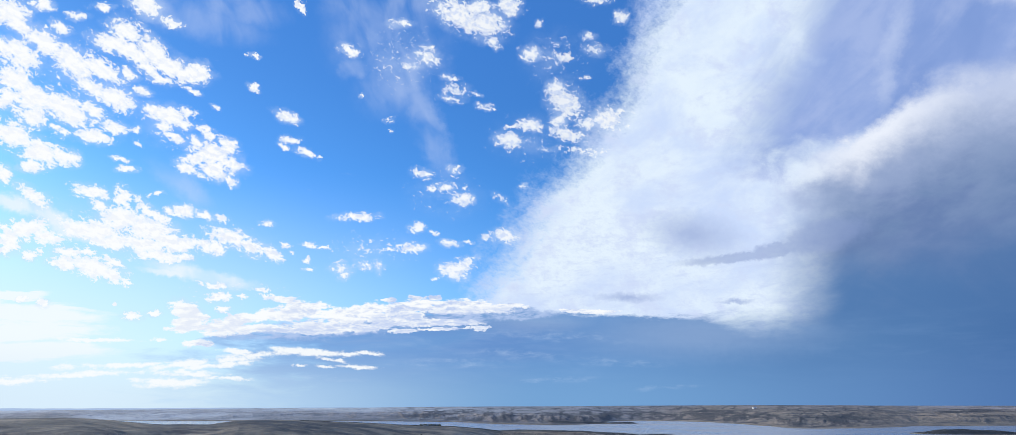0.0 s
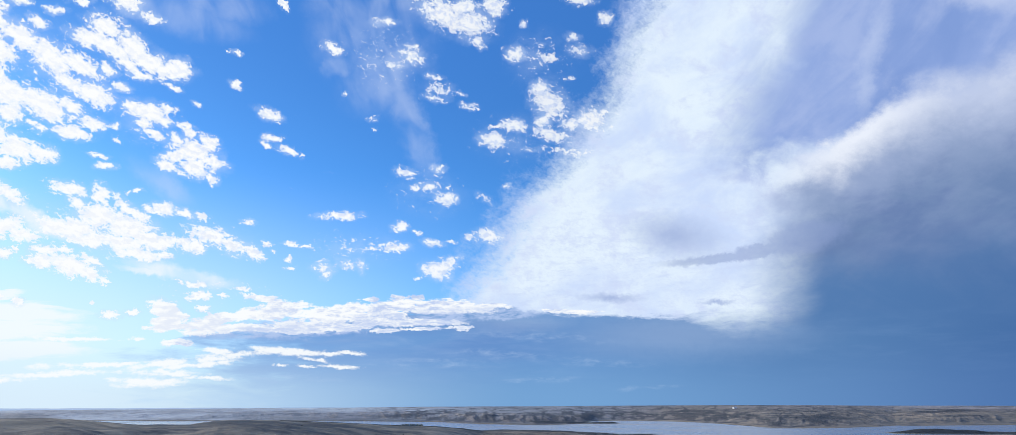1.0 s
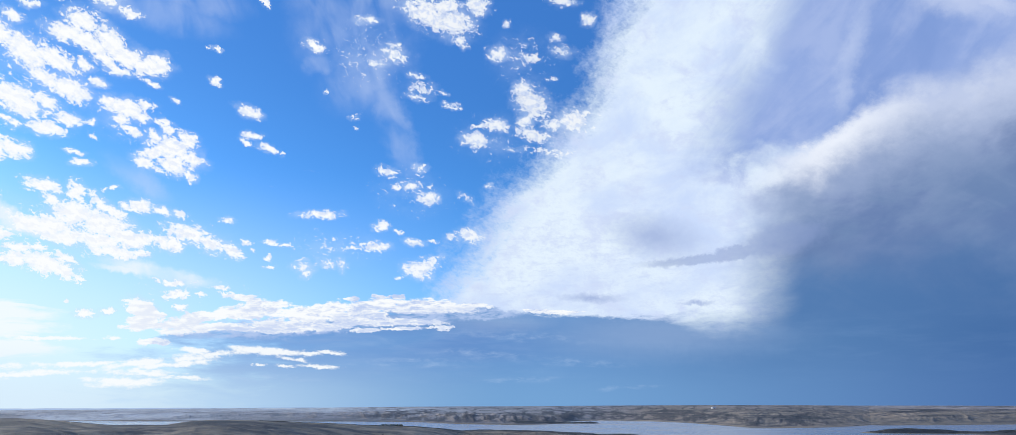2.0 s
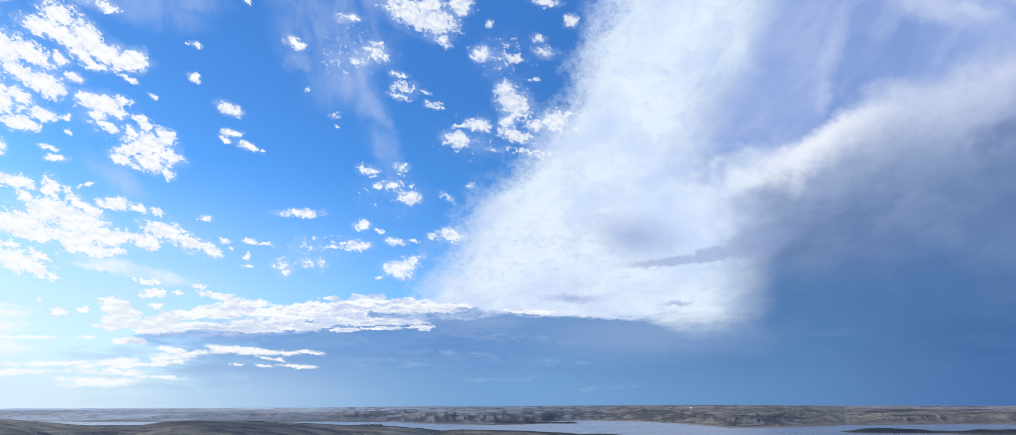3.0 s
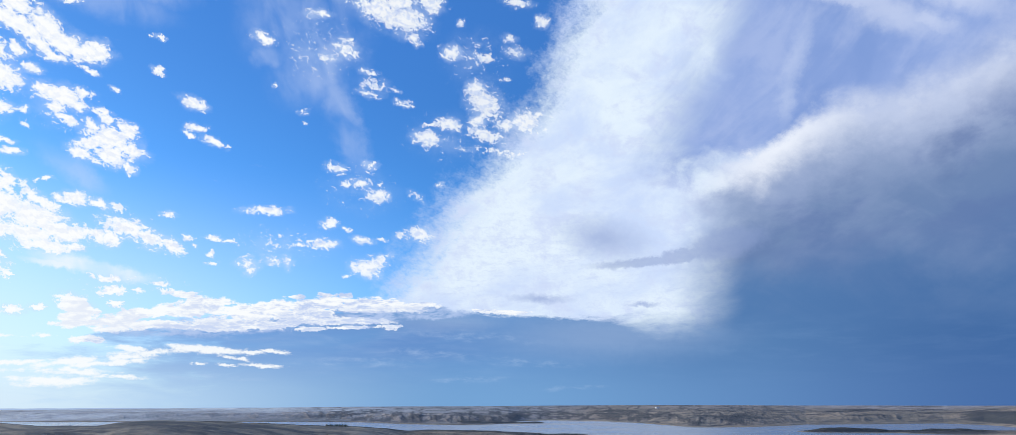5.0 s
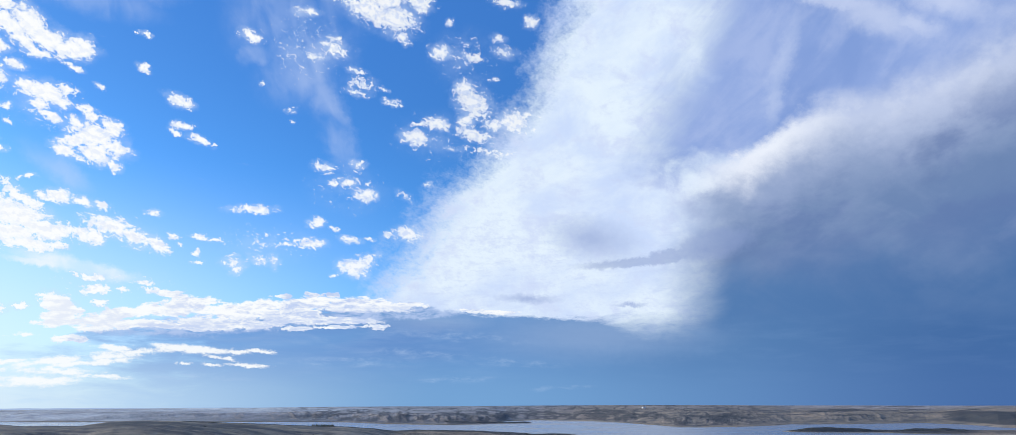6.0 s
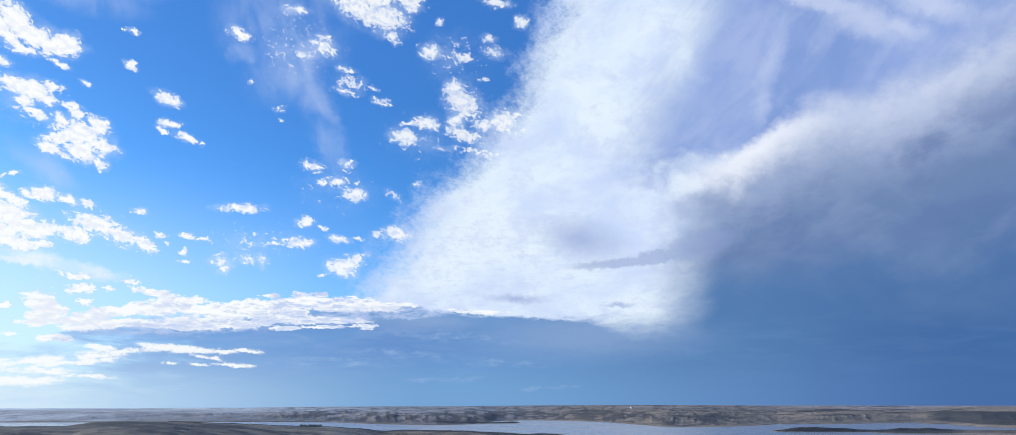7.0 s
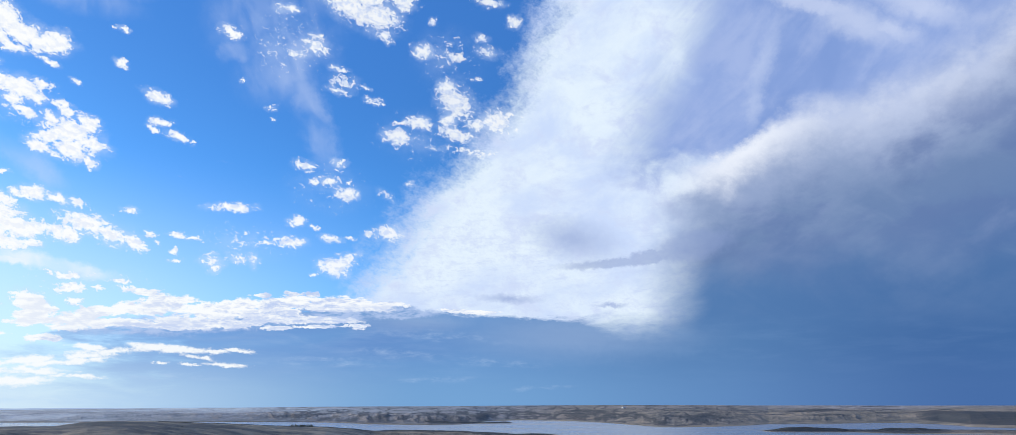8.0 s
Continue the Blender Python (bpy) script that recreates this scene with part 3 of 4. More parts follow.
def prairie_material():
    """Dry grass and brush; haze, shaded hollows and lit spurs are in the colour."""
    m, g, b = material("dry_prairie")
    p = g.node("ShaderNodeTexCoord").outputs["Object"]
    wide = g.noise(p, 0.0022, 6, 0.6, 0.6)
    mid = g.noise(p, 0.016, 8, 0.64, 0.4)
    fine = g.noise(p, 0.12, 4, 0.6)
    far_haze = g.node("ShaderNodeAttribute", attribute_name="far_haze").outputs["Fac"]
    col = g.mix(g.step(wide, 0.36, 0.62), (0.39, 0.30, 0.205, 1), (0.23, 0.195, 0.145, 1))
    col = g.mix(g.mul(g.step(mid, 0.48, 0.64), 0.75), col, (0.085, 0.095, 0.10, 1))
    col = g.mix(g.mul(g.step(mid, 0.45, 0.30), 0.6), col, (0.50, 0.41, 0.31, 1))
    col = g.mix(g.mul(g.step(fine, 0.4, 0.7), 0.35), col, (0.12, 0.112, 0.08, 1))
    # pale stubble on the near bench; on the far plateau, haze painted pale
    haze_and_stubble = g.node("ShaderNodeAttribute", attribute_name="haze_and_stubble").outputs["Fac"]
    col = g.mix(g.mul(haze_and_stubble, g.step(mid, 0.62, 0.40, 0.15, 0.8)), col, (0.49, 0.45, 0.44, 1))
    # blue-grey wash painted over the far land as haze
    haze_tint = g.mix(g.step(mid, 0.36, 0.62), (0.29, 0.33, 0.39, 1), (0.17, 0.20, 0.245, 1))
    col = g.mix(g.mul(far_haze, g.step(wide, 0.30, 0.60, 0.9, 0.6)), col, haze_tint)
    # tan on the spurs, painted as sunlit faces
    spur_lit = g.node("ShaderNodeAttribute", attribute_name="spur_light").outputs["Fac"]
    col = g.mix(g.mul(spur_lit, g.step(fine, 0.3, 0.7, 0.95, 0.6)), col, (0.44, 0.345, 0.25, 1))
    grass = g.node("ShaderNodeAttribute", attribute_name="grass").outputs["Fac"]
    meadow = g.mix(g.step(mid, 0.38, 0.60), (0.42, 0.335, 0.22, 1), (0.145, 0.135, 0.105, 1))
    col = g.mix(g.mul(grass, 0.85), col, meadow)
    # brush, plus shade painted into hollows, the near hill and one far hill
    brush_and_shade = g.node("ShaderNodeAttribute", attribute_name="brush").outputs["Fac"]
    col = g.mix(g.mul(g.step(g.add(brush_and_shade, g.mul(g.sub(fine, 0.5), 0.7)), 0.2, 0.8), 0.85), col, (0.046, 0.055, 0.062, 1))
    g.put(b.inputs["Base Color"], col)
    b.inputs["Roughness"].default_value = 0.7
    b.inputs["Specular IOR Level"].default_value = 0.06
    # bluish sheen at grazing view, added to imitate haze over the far land
    g.put(b.inputs["Sheen Weight"], g.mul(g.mul(g.math("POWER", far_haze, 3.0), 0.4), g.step(brush_and_shade, 0.0, 0.7, 1.0, 0.1)))
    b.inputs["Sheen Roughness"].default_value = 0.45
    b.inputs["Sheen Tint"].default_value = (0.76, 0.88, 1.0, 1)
    bump = g.node("ShaderNodeBump")
    bump.inputs["Strength"].default_value, bump.inputs["Distance"].default_value = 0.7, 2.8
    g.put(bump.inputs["Height"], g.add(mid, g.mul(fine, 0.25)))
    g.put(b.inputs["Normal"], bump.outputs[0])
    return m


def water_material():
    m, g, b = material("lake_water")
    p = g.node("ShaderNodeTexCoord").outputs["Object"]
    b.inputs["Base Color"].default_value = (0.30, 0.31, 0.325, 1)
    b.inputs["IOR"].default_value = 1.33
    g.put(b.inputs["Roughness"], g.step(g.noise(p, 0.004, 4, 0.5), 0.3, 0.7, 0.19, 0.26))
    bump = g.node("ShaderNodeBump")
    bump.inputs["Strength"].default_value, bump.inputs["Distance"].default_value = 0.15, 0.3
    g.put(bump.inputs["Height"], g.noise(p, 0.9, 3, 0.6))
    g.put(b.inputs["Normal"], bump.outputs[0])
    return m


PRAIRIE, WATER = prairie_material(), water_material()

# ---- the land: shores as (azimuth, distance), the near hill's crest as (azimuth, distance, height over the lake) ----
FAR_SHORE = [(-34.9, 3654), (-21.2, 3037), (-15.2, 2863), (-9.3, 2770), (-4.3, 2586), (-1.3, 2334), (0.8, 2246), (3.3, 2166), (5.9, 2218), (7.1, 2365), (7.9, 2656), (10.1, 2799), (13.3, 2734), (15.7, 2542), (18.0, 2302), (20.2, 2049), (21.3, 1945), (23.3, 1940), (25.8, 2000), (28.3, 2157), (29.4, 2313), (30.0, 2287), (34.3, 2424), (38.0, 2574), (40.3, 2411), (42.1, 2172), (44.5, 2105)]
NEAR_CREST = [(-35.0, 800, 44.9), (-33.2, 800, 44.9), (-31.4, 800, 45.0), (-30.3, 800, 44.2), (-29.1, 820, 42.6), (-28.1, 840, 40.2), (-27.1, 850, 38.6), (-25.4, 860, 36.5), (-23.3, 870, 35.8), (-22.2, 870, 36.0), (-21.4, 870, 37.9), (-20.7, 870, 39.2), (-19.6, 880, 39.9), (-18.2, 880, 40.1), (-16.1, 900, 38.8), (-15.2, 920, 37.6), (-13.2, 980, 34.6), (-11.3, 1050, 32.0), (-9.3, 1120, 28.3), (-7.3, 1200, 24.2), (-4.3, 1300, 19.1), (-2.3, 1400, 12.6), (-0.7, 1480, 5.0), (0.8, 1530, 2.2), (3.0, 1500, 1.6)]


def lattice(x, y, seed):
    """Smooth noise of -1 to 1."""
    xi, yi = np.floor(x), np.floor(y)
    fx, fy = x - xi, y - yi
    fx, fy = fx * fx * (3 - 2 * fx), fy * fy * (3 - 2 * fy)

    def corner(i, j):
        k = (i.astype(np.int64) * 374761393 + j.astype(np.int64) * 668265263 + seed * 1442695041) & 0xFFFFFFFF
        k = ((k ^ (k >> 13)) * 1274126177) & 0xFFFFFFFF
        return ((k ^ (k >> 16)) & 0xFFFF) / 32767.5 - 1.0

    a, b = corner(xi, yi), corner(xi + 1, yi)
    c, d = corner(xi, yi + 1), corner(xi + 1, yi + 1)
    return (a + (b - a) * fx) * (1 - fy) + (c + (d - c) * fx) * fy


def fractal(x, y, octaves, seed, rough=0.5):
    total, amp, norm = 0.0, 1.0, 0.0
    for k in range(octaves):
        total = total + amp * lattice(x * 2 ** k + 17.3 * k, y * 2 ** k - 9.1 * k, seed + k)
        norm, amp = norm + amp, amp * rough
    return total / norm


def ridged(x, y, octaves, seed):
    total, amp, norm = 0.0, 1.0, 0.0
    for k in range(octaves):
        total = total + amp * (1 - 2 * np.abs(lattice(x * 2 ** k + 5.7 * k, y * 2 ** k + 3.3 * k, seed + k)))
        norm, amp = norm + amp, amp * 0.5
    return total / norm


def ease(x, lo, hi):
    t = np.clip((x - lo) / (hi - lo), 0, 1)
    return t * t * (3 - 2 * t)


def along(points, k, az):
    return np.interp(az, [p[0] for p in points], [p[k] for p in points])


def spit(x, y, az0, r0, az1, r1, width, height):
    """A low tongue of land between two places."""
    ax, ay = r0 * math.sin(radians(az0)), r0 * math.cos(radians(az0))
    bx, by = r1 * math.sin(radians(az1)), r1 * math.cos(radians(az1))
    t = np.clip(((x - ax) * (bx - ax) + (y - ay) * (by - ay)) / ((bx - ax) ** 2 + (by - ay) ** 2), 0, 1)
    d = np.hypot(x - ax - t * (bx - ax), y - ay - t * (by - ay))
    return height * (1 - (d / width) ** 2)


def ground_height(x, y):
    """Metres over the lake."""
    r = np.hypot(x, y) + 1e-6
    az = np.degrees(np.arctan2(x, y))
    wob = fractal(x / 260, y / 260, 4, 11)

    # the far side: bluffs cut by gullies, then a plateau out to the horizon
    shore = along(FAR_SHORE, 1, az) * (1 + 0.012 * wob)
    inland = r - shore
    bluff = np.interp(az, [-40, -20, -8, 0, 6, 12, 20, 30, 42, 50], [22, 24, 25, 22, 14, 14, 10, 9, 24, 18])
    rise = 2.0 * ease(inland, -30, 40) + bluff * ease(inland, -8, 400 + 120 * wob)
    plateau = (np.interp(az, [4, 10, 24, 34], [53.2, 66.0, 66.0, 55.0]) - bluff) * ease(inland, 150, 2300) ** 0.8
    gully = ridged(az * 1.5 + r / 230 + 0.9 * wob, r / 190 - az * 0.4 + 0.5 * wob, 7, 31)
    spurs = ridged(az * 1.25 + r / 280 + 0.9 * wob, r / 230 - az * 0.3 + 0.5 * wob, 7, 61)
    hills = fractal(x / 420, y / 420, 7, 5, 0.56)
    relief = ease(inland, 0, 250) * (1 - 0.7 * ease(r, 3300, 4700)) * (1 - 0.5 * ease(az, 36, 40))
    left = ease(az, 14, 2)
    cut = (1.3 + 1.5 * ease(az, -12, -2)) * left * gully * ease(inland, 1000, 150) + 1.5 * left * gully + (1 - left) * 2.8 * spurs * ease(inland, 2600, 60)
    far = np.where(inland > -30, rise + plateau + relief * (cut + 6.0 * hills), -6 + 6 * ease(inland, -160, -30))
    cap = np.interp(az, [-36, -22, -6, 4, 9.7, 14, 18, 22, 29, 36, 46], [45.0, 45.0, 50.0, 51.0, 53.5, 54.5, 55.0, 54.5, 51.0, 49.0, 47.5]) - (0.5 + 11.0 * ease(az, -4.0, -14.0)) * ease(r, 4000, 4800) + 1.3 * fractal(x / 300, y / 300, 5, 8)
    far = np.minimum(far, cap)

    # the near side
    bend = az + 0.5 * fractal(x / 70, y / 70, 4, 77) * ease(az, -1.0, -6.0)
    rc0 = along(NEAR_CREST, 1, az)
    rc, zc = along(NEAR_CREST, 1, bend), along(NEAR_CREST, 2, az + 0.9 * fractal(x / 120, y / 120, 3, 78) * ease(az, -2.0, -8.0) * ease(r, rc0 + 30, rc0 - 120))
    back = ease(r, rc + 300, rc) ** 0.8
    front = 1 - 0.30 * ease(r, rc, 350)
    roll = 3.6 * fractal(x / 130, y / 130, 7, 21, 0.58) + 5.0 * ridged(x / 120 - y / 210 + 0.5 * wob, y / 260, 6, 41) - 3.2
    near = np.where(r > rc, zc * back - 4 * (1 - back) + 0.7 * fractal(x / 40, y / 40, 4, 24) * back, zc * front + roll * ease(r, rc + 20, rc - 200))
    edge = ease(az, 4.5, 2.0)
    near = near * edge - 5 * (1 - edge)
    near = np.maximum(near, ease(r, 700, 420) * 30 - 4)
    land = 29 + 3.0 * fractal(x / 150, y / 150, 5, 21)
    behind = np.maximum(ease(np.abs(az), 65, 95), ease(r, 400, 200))
    near = near * (1 - behind) + land * behind
    return np.maximum(np.maximum(far + knob_at(az, r), near), np.maximum(low_land(x, y), -6.0))


def knob_at(az, r):
    return 2.6 * np.exp(-(((az + 28.4) / 0.35) ** 2)) * ease(r, 4300, 4600)


# low headlands: azimuth and distance of both ends, half width, height
SPITS = [
    (1.6, 1500, 3.4, 1455, 130, 8.5), (3.4, 1455, 6.2, 1400, 112, 6.0), (11.0, 1400, 12.2, 1410, 36, 4.6), (4.0, 2290, 9.1, 2340, 40, 6.5),
    (30.8, 1690, 33.6, 1700, 45, 7.5), (30.0, 1680, 37.6, 1720, 40, 4.2), (37.6, 1730, 38.8, 1730, 45, 7.5), (38.4, 1720, 47.0, 1790, 110, 5.0),
]


def low_land(x, y):
    bump = 0.75 + 0.8 * fractal(x / 75, y / 75, 6, 91)
    low = -9.0
    for row in SPITS:
        low = np.maximum(low, spit(x, y, *row))
    return np.where(low > 0, low * bump, low)


def build_ground():
    az = np.radians(np.concatenate([np.arange(-180, -38, 2.0), np.arange(-38, 48, 0.05), np.arange(48, 180, 2.0)]))
    rad = np.concatenate([np.linspace(0.02, 420, 30)[:-1], 420 * (1350 / 420) ** np.linspace(0, 1, 130)[:-1], 1350 * (3500 / 1350) ** np.linspace(0, 1, 380)[:-1], 3500 * (4950 / 3500) ** np.linspace(0, 1, 90)])
    A, R = np.meshgrid(az, rad)
    X, Y = R * np.sin(A), R * np.cos(A)
    Z = ground_height(X, Y)
    n, k = len(rad), len(az)
    verts = np.stack([X, Y, Z], -1).reshape(-1, 3).astype(np.float32)
    i, j = np.meshgrid(np.arange(n - 1), np.arange(k), indexing="ij")
    j2 = (j + 1) % k
    quads = np.stack([i * k + j, (i + 1) * k + j, (i + 1) * k + j2, i * k + j2], -1).reshape(-1, 4)[:, ::-1]
    me = bpy.data.meshes.new("ground")
    me.vertices.add(len(verts))
    me.vertices.foreach_set("co", verts.ravel())
    me.loops.add(quads.size)
    me.loops.foreach_set("vertex_index", quads.ravel().astype(np.int32))
    me.polygons.add(len(quads))
    me.polygons.foreach_set("loop_start", (np.arange(len(quads)) * 4).astype(np.int32))
    me.polygons.foreach_set("use_smooth", np.ones(len(quads), bool))
    me.update(calc_edges=True)
    # land cover: brush on the headlands and on patches of the near hill
    x, y = verts[:, 0].astype(float), verts[:, 1].astype(float)
    r, a = np.hypot(x, y), np.degrees(np.arctan2(x, y))
    crest = along(NEAR_CREST, 1, a)
    patch = fractal(x / 90, y / 55, 5, 55, 0.6)
    inland = r - along(FAR_SHORE, 1, a)
    # the near hill is darker all over: cloud shade painted as cover
    cover = np.maximum(ease(low_land(x, y), 0.4, 1.6) * np.where(a < 20, (0.8 + 0.4 * patch) * (1 - ease(a, 9, 7) * ease(r, 1475 - 22 * (a - 3), 1425 - 22 * (a - 3))), 0.5 + 0.4 * ease(a, 41.5, 39.5)), ease(a, 0.5, -1.0) * ease(r, crest + 140, crest + 60) * (0.05 + 0.46 * ease(a, -4, -9) + 0.9 * patch))
    cover = np.maximum(cover, ease(a, 0.5, -1.0) * ease(r, crest + 60, crest + 35) * ease(r, crest - 14, crest + 4) * 0.9)
    # cloud shade on the far right hill, painted as dark cover
    shaded_hill = ease(a, 37.5, 41.0) * ease(inland, 60, 130) * ease(inland, 800, 560)
    cover = np.maximum(cover, shaded_hill)
    # shade painted dark into the hollows, sunlight painted tan on the spurs between them
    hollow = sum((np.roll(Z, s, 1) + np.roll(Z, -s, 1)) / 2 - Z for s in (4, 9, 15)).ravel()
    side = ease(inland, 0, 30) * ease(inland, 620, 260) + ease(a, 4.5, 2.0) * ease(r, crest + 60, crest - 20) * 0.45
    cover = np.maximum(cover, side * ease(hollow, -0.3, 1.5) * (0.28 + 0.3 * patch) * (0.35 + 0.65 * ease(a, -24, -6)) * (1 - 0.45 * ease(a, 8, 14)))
    scrub = ease(fractal(x / 150, y / 150, 6, 151, 0.58), 0.0, 0.42) * ease(inland, 150, 400) * ease(inland, 3000, 1800)
    cover = np.maximum(cover, scrub * (0.45 + 0.3 * ease(a, -6, 4)))
    front = ease(a, -18, -9) * ease(a, 9.5, 7.5)
    cover = np.maximum(cover, front * ease(inland, -28, -8) * ease(inland, 430, 200) * (0.46 + 0.25 * patch))
    spur_light = side * ease(hollow, -0.3, -1.9) * (0.5 + 0.3 * front + 0.4 * patch) * ease(a, -20, -6) * (1 - 0.4 * ease(a, 8, 14))
    # dark ridged mottling on the far slopes, fading out inland
    mottle = ease(inland, 0, 60) * ease(inland, 2200, 1200) * (0.05 + 1.3 * ridged(a * 1.3, r / 190, 5, 131))
    cover = np.maximum(cover, (0.3 + 0.38 * ease(a, -12, -5) * (1 - ease(a, 24, 31))) * np.clip(mottle + 0.4 * ease(a, -12, -5) * (1 - ease(a, 24, 31)) * ease(inland, 20, 80) * ease(inland, 900, 450), 0, 1))
    # the far land pales with distance: haze put into the colour, in strips
    haze_and_field = ease(inland, 420 - 360 * ease(a, -6, -14) + 400 * ease(a, 6, 18), 1200 - 600 * ease(a, -6, -14) + 700 * ease(a, 6, 18)) * 0.95 * (0.62 + 0.5 * fractal(a * 0.7, r / 240, 4, 66) + 0.75 * fractal(a * 0.13, r / 130, 3, 67))
    haze_and_field = haze_and_field * (1 - 0.6 * ease(a, 9, 3))
    haze_and_field = np.maximum(haze_and_field, ease(a, 24, 30) * ease(r, 3000, 3900) * 0.85)
    bench = ease(a, -7.0, -3.5) * ease(a, 3.5, 1.5) * ease(r, 1750, 1650) * (0.8 + 0.5 * patch)
    haze_and_field = np.maximum(haze_and_field, bench)
    turf = ease(r, crest + 320, crest + 200) * ease(a, 4.5, 2.0)
    # strength of the painted haze: most on the far left, less to the right
    far_haze = ease(inland, 0, 60) * (0.6 + 0.4 * ease(a, 6.0, -10.0) - 0.45 * ease(a, 8, 16)) * np.clip(0.82 + 0.35 * fractal(x / 340, y / 340, 4, 141), 0, 1) * (1 - 0.5 * ease(a, 24, 32))
    me.attributes.new("spur_light", "FLOAT", "POINT").data.foreach_set("value", np.clip(spur_light, 0, 1).astype(np.float32))
    me.attributes.new("far_haze", "FLOAT", "POINT").data.foreach_set("value", np.clip(far_haze, 0, 1).astype(np.float32))
    me.attributes.new("grass", "FLOAT", "POINT").data.foreach_set("value", np.clip(turf, 0, 1).astype(np.float32))
    me.attributes.new("haze_and_stubble", "FLOAT", "POINT").data.foreach_set("value", np.clip(haze_and_field, 0, 1).astype(np.float32))
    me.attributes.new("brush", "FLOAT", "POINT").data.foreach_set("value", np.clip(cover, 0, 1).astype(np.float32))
    me.materials.append(PRAIRIE)
    return tagged(new("ground", me), "dry tan and olive prairie hills round a lake", "ground", kind="structure")


def build_water():
    bm = bmesh.new()
    bmesh.ops.create_circle(bm, cap_ends=True, segments=96, radius=4800)
    me = bpy.data.meshes.new("water")
    bm.to_mesh(me)
    bm.free()
    me.materials.append(WATER)
    return tagged(new("water", me), "calm pale blue lake water reflecting the clouds", "lake", kind="structure")


build_ground()
build_water()


# ---- plants and the farm on the plateau ----


def leaf_material(name, dark, light):
    m, g, b = material(name)
    p = g.node("ShaderNodeTexCoord").outputs["Object"]
    isle = g.node("ShaderNodeNewGeometry").outputs["Random Per Island"]
    tone = g.math("MULTIPLY_ADD", isle, 0.6, g.mul(g.noise(p, 0.8, 3), 0.4))
    g.put(b.inputs["Base Color"], g.mix(tone, dark, light))
    b.inputs["Roughness"].default_value = 0.8
    return m


LEAF = leaf_material("poplar_leaves", (0.055, 0.062, 0.042, 1), (0.115, 0.115, 0.07, 1))
BRUSH = leaf_material("brush_leaves", (0.045, 0.050, 0.036, 1), (0.075, 0.075, 0.052, 1))
BARK = leaf_material("poplar_bark", (0.10, 0.09, 0.07, 1), (0.17, 0.15, 0.12, 1))


def part(name, bm, mat, parent, label=""):
    me = bpy.data.meshes.new(name)
    bm.to_mesh(me)
    bm.free()
    me.materials.append(mat)
    ob = new(name, me)
    ob.parent = parent
    return tagged(ob, label)


def polar(az, r):
    return r * math.sin(radians(az)), r * math.cos(radians(az))


def height_at(x, y):
    return float(ground_height(np.array([x]), np.array([y]))[0])


def limb(bm, a, b, r0, r1):
    """A tapered six-sided stick from a to b."""
    m = Matrix.Translation((a + b) / 2) @ (b - a).to_track_quat("Z", "Y").to_matrix().to_4x4()
    bmesh.ops.create_cone(bm, cap_ends=True, segments=6, radius1=r0, radius2=r1, depth=(b - a).length, matrix=m)


def tuft(bm, c, size, rng, leaves):
    """A loose clump of leaf blades round c."""
    for _ in range(leaves):
        d = Vector((rng.gauss(0, 1), rng.gauss(0, 1), rng.gauss(0, 0.8)))
        p = c + d * size * 0.45
        q = Euler((rng.uniform(0, 6.3), rng.uniform(0, 6.3), rng.uniform(0, 6.3))).to_matrix()
        w = size * rng.uniform(0.16, 0.34)
        bm.faces.new([bm.verts.new(p + q @ Vector(k) * w) for k in ((-1, 0, 0), (0, -0.55, 0.15), (1, 0, 0), (0, 0.55, 0.15))])


def tree(x, y, tall, seed):
    rng = random.Random(seed)
    base = new("tree")
    base.location = (x, y, height_at(x, y) - 0.1)
    bm, crown = bmesh.new(), bmesh.new()
    top = Vector((rng.uniform(-0.2, 0.2), rng.uniform(-0.2, 0.2), tall * 0.8))
    limb(bm, Vector((0, 0, 0)), top, tall * 0.035, tall * 0.01)
    for k in range(9):
        h = 0.08 + 0.77 * k / 9
        a = rng.uniform(0, 6.3)
        tip = top * h + Vector((math.cos(a), math.sin(a), 0.7)) * tall * rng.uniform(0.14, 0.28) * (1.25 - h)
        limb(bm, top * h, tip, tall * 0.012, tall * 0.004)
        tuft(crown, tip, tall * rng.uniform(0.2, 0.32), rng, 40)
    tuft(crown, top, tall * 0.2, rng, 40)
    part("trunk", bm, BARK, base)
    part("crown", crown, LEAF, base)
    return tagged(base, "small dark green poplar in a row by the lake shore", "tree", "shore trees")


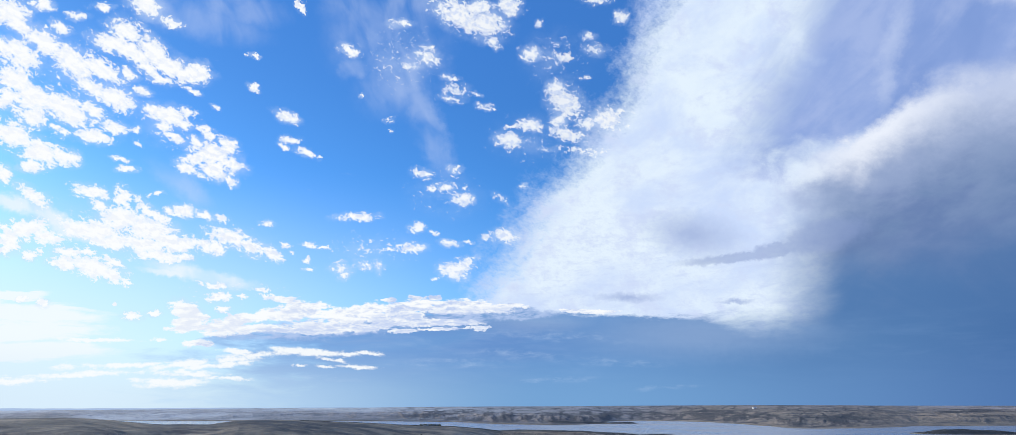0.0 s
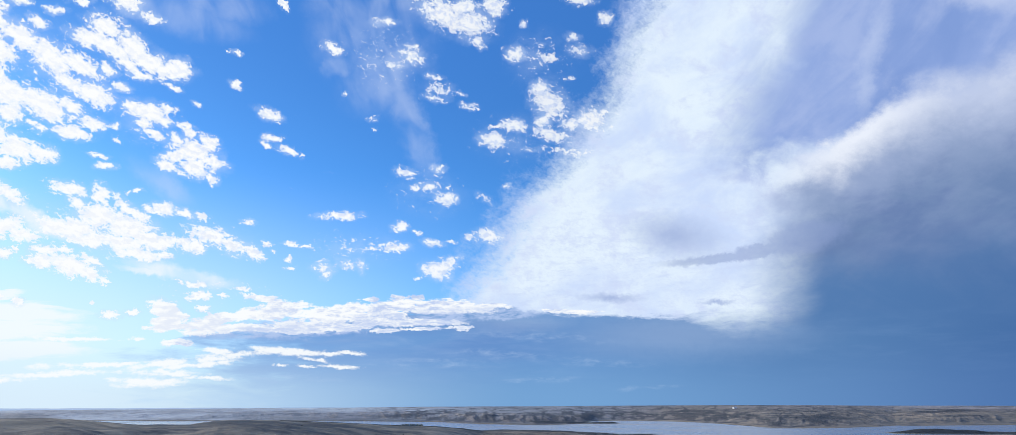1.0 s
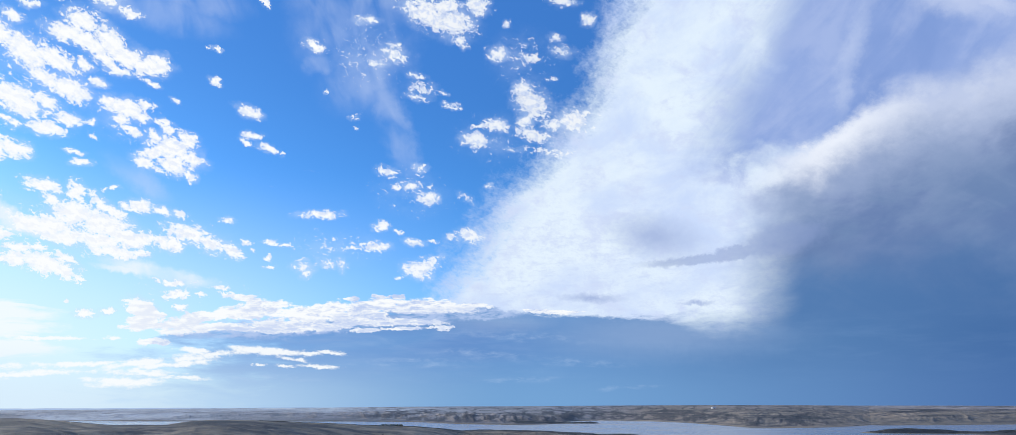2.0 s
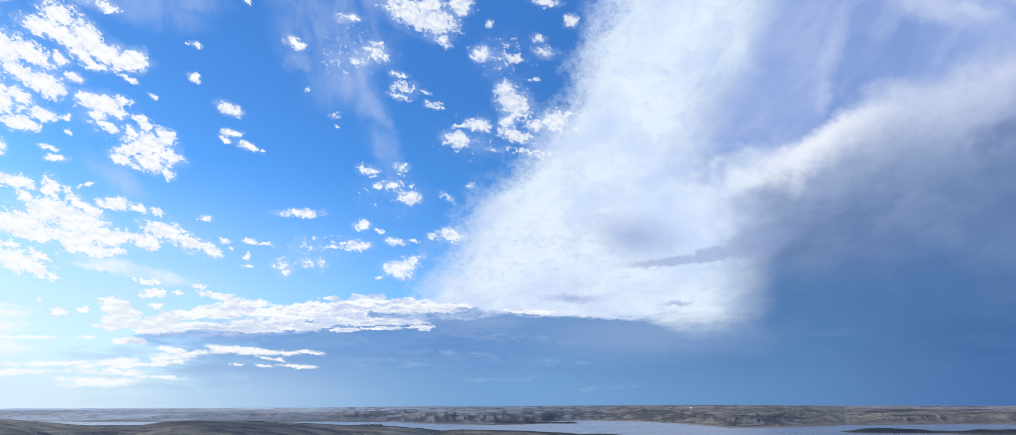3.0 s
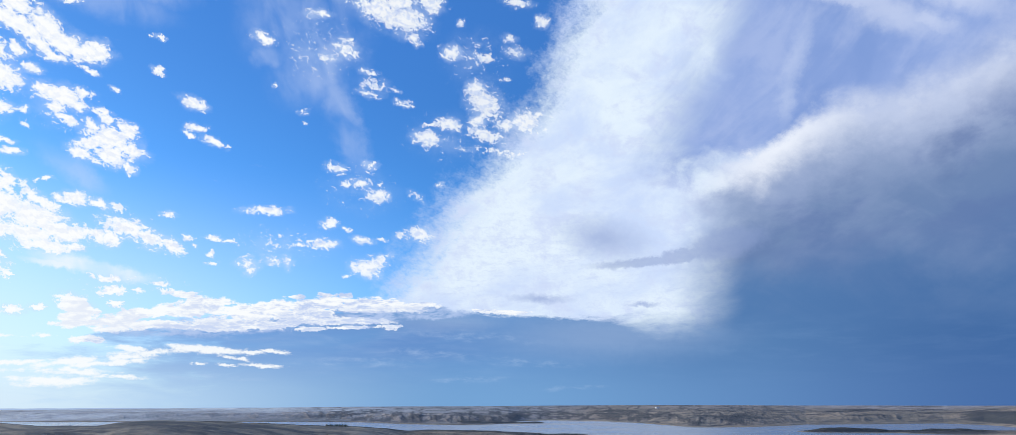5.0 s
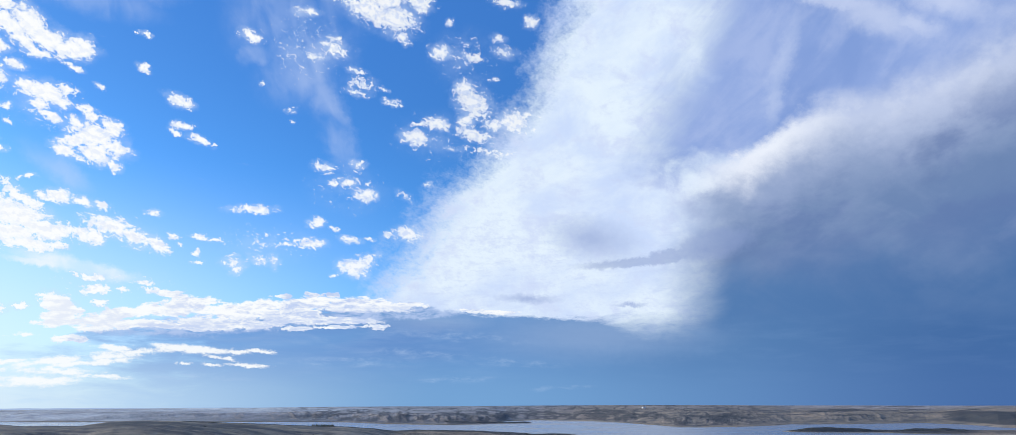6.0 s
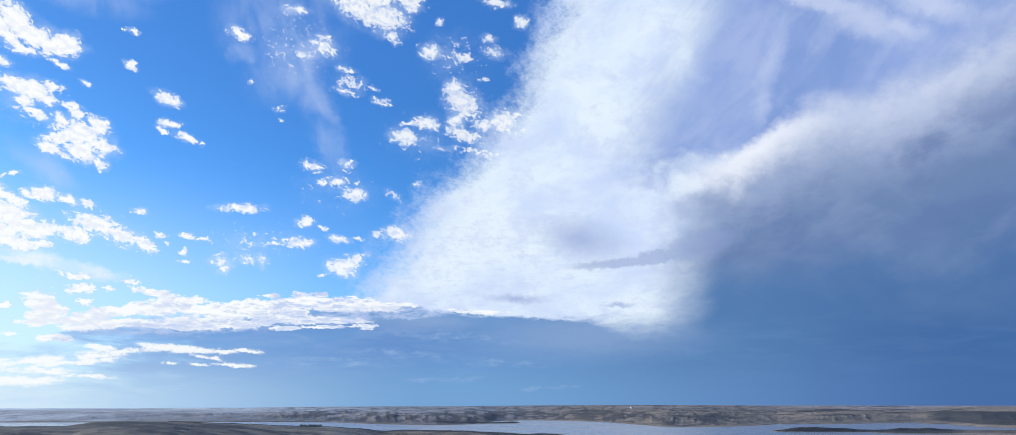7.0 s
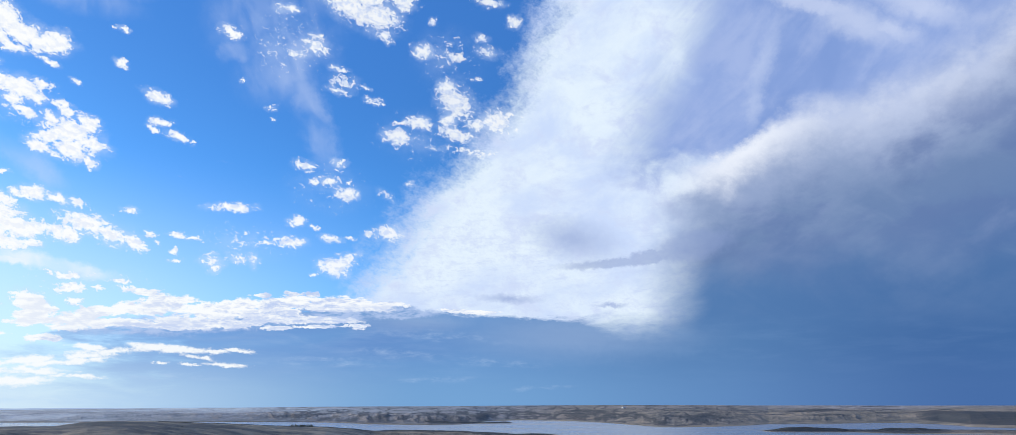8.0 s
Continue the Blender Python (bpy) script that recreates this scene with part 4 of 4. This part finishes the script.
def barn(x, y, turn):
    """A white farm shed with a gable roof and a wide door."""
    base = new("farm_shed")
    base.matrix_world = pose(x, y, height_at(x, y) - 0.3, 0, 0, turn)
    long, wide, tall, top = 9.0, 5.0, 4.0, 6.5
    bm = bmesh.new()
    ends = [[bm.verts.new((s * long, a, h)) for a, h in ((-wide, 0), (wide, 0), (wide, tall), (0, top), (-wide, tall))] for s in (-1, 1)]
    bm.faces.new(ends[0][::-1])
    bm.faces.new(ends[1])
    for k in (0, 1, 4):
        j = (k + 1) % 5
        bm.faces.new((ends[0][k], ends[0][j], ends[1][j], ends[1][k]))
    part("wall", bm, SHED_WALL, base)
    for s in (-1, 1):
        bm = bmesh.new()
        low, high = [], []
        for e in (-1, 1):
            for a, h in ((wide + 0.5, tall - 0.2), (0.0, top + 0.05)):
                low.append(bm.verts.new((e * (long + 0.5), s * a, h)))
                high.append(bm.verts.new((e * (long + 0.5), s * a, h + 0.2)))
        bm.faces.new((low[0], low[1], low[3], low[2]))
        bm.faces.new((high[0], high[2], high[3], high[1]))
        for i, j in ((0, 1), (1, 3), (3, 2), (2, 0)):
            bm.faces.new((low[i], low[j], high[j], high[i]))
        bmesh.ops.recalc_face_normals(bm, faces=bm.faces)
        part("roof", bm, SHED_ROOF, base, "pale metal roof slope")
    bm = bmesh.new()
    bmesh.ops.create_cube(bm, size=1.0, matrix=pose(0, -wide - 0.06, 1.8) @ Matrix.Diagonal((4.5, 0.12, 3.6, 1)))
    part("door", bm, SHED_ROOF, base, "wide sliding door")
    return tagged(base, "small white farm shed far off on the plateau", "shed")


def paint_material(name, a, b):
    m, g, bs = material(name)
    p = g.node("ShaderNodeTexCoord").outputs["Object"]
    g.put(bs.inputs["Base Color"], g.mix(g.noise(p, 0.9, 5, 0.6), a, b))
    bs.inputs["Roughness"].default_value = 0.6
    return m


SHED_WALL = paint_material("white_boards", (0.74, 0.74, 0.72, 1), (0.84, 0.84, 0.82, 1))
SHED_ROOF = paint_material("galvanised_sheet", (0.42, 0.43, 0.45, 1), (0.62, 0.63, 0.65, 1))


def brush(name, label, spots, seed):
    """Low dark brush: many leafy clumps as one object."""
    rng = random.Random(seed)
    pts, faces = [], []
    heights = ground_height(np.array([k[0] for k in spots]), np.array([k[1] for k in spots]))
    for (x, y, size), z in zip(spots, heights.tolist()):
        if z < 0.6:
            continue
        for _ in range(9):
            c = Vector((x + rng.gauss(0, 0.4) * size, y + rng.gauss(0, 0.4) * size, z + size * rng.uniform(0.1, 0.6)))
            q = Euler((rng.uniform(0, 6.3), rng.uniform(0, 6.3), rng.uniform(0, 6.3))).to_matrix()
            w = size * rng.uniform(0.3, 0.55)
            n = len(pts)
            pts += [c + q @ Vector(k) * w for k in ((-1, -0.3, 0), (0.2, -0.8, 0.2), (1, 0.1, 0), (0, 0.8, 0.25))]
            faces.append((n, n + 1, n + 2, n + 3))
    me = bpy.data.meshes.new(name)
    me.from_pydata(pts, [], faces)
    me.materials.append(BRUSH)
    return tagged(new(name, me), label, "brush", kind="stuff")


rng = random.Random(4)
for k in range(14):
    az = -6.85 + 0.115 * k + rng.uniform(-0.05, 0.05)
    tree(*polar(az, float(along(NEAR_CREST, 1, az)) + 40 + rng.uniform(-12, 12)), rng.uniform(3.0, 4.6), 100 + k)

spots = []
for k in range(3200):
    az = rng.uniform(-16, -0.9)
    spots.append((*polar(az, float(along(NEAR_CREST, 1, az)) + rng.uniform(-10, 45)), rng.uniform(0.25, 0.75)))
brush("hilltop_brush", "low dark brush along the crest of the near hill", spots, 7)
spots = []
for (az0, r0, az1, r1, wide, tall), count in zip(SPITS, (2400, 2100, 1100, 1900, 2100, 1900, 1300, 0)):
    more = math.degrees(wide / r0)
    for k in range(count):
        az = rng.uniform(az0 - more, az1 + more)
        t = min(max((az - az0) / (az1 - az0), 0), 1)
        spots.append((*polar(az, r0 + t * (r1 - r0) + rng.uniform(-wide, wide)), rng.uniform(0.3, 0.65)))
brush("shore_brush", "dense dark brush covering low headlands in the lake", spots, 8)
barn(*polar(18.75, 3350), 25)


def shrub(x, y, size, seed):
    rng = random.Random(seed)
    base = new("shrub")
    base.location = (x, y, height_at(x, y) - 0.05)
    stems, leaves = bmesh.new(), bmesh.new()
    for k in range(6):
        a = rng.uniform(0, 6.3)
        tip = Vector((math.cos(a) * 0.5, math.sin(a) * 0.5, rng.uniform(0.45, 0.8))) * size
        limb(stems, Vector((0, 0, 0)), tip, size * 0.03, size * 0.012)
        tuft(leaves, tip, size * 0.5, rng, 26)
    part("stems", stems, BARK, base)
    part("leaves", leaves, BRUSH, base)
    return tagged(base, "lone dark shrub on the dry grass slope", "shrub", "slope shrubs")


for k, (az, back) in enumerate(((-9.7, 320), (-14.4, 140), (-6.8, 300))):
    shrub(*polar(az, float(along(NEAR_CREST, 1, az)) - back), 1.2 + 0.2 * k, 300 + k)
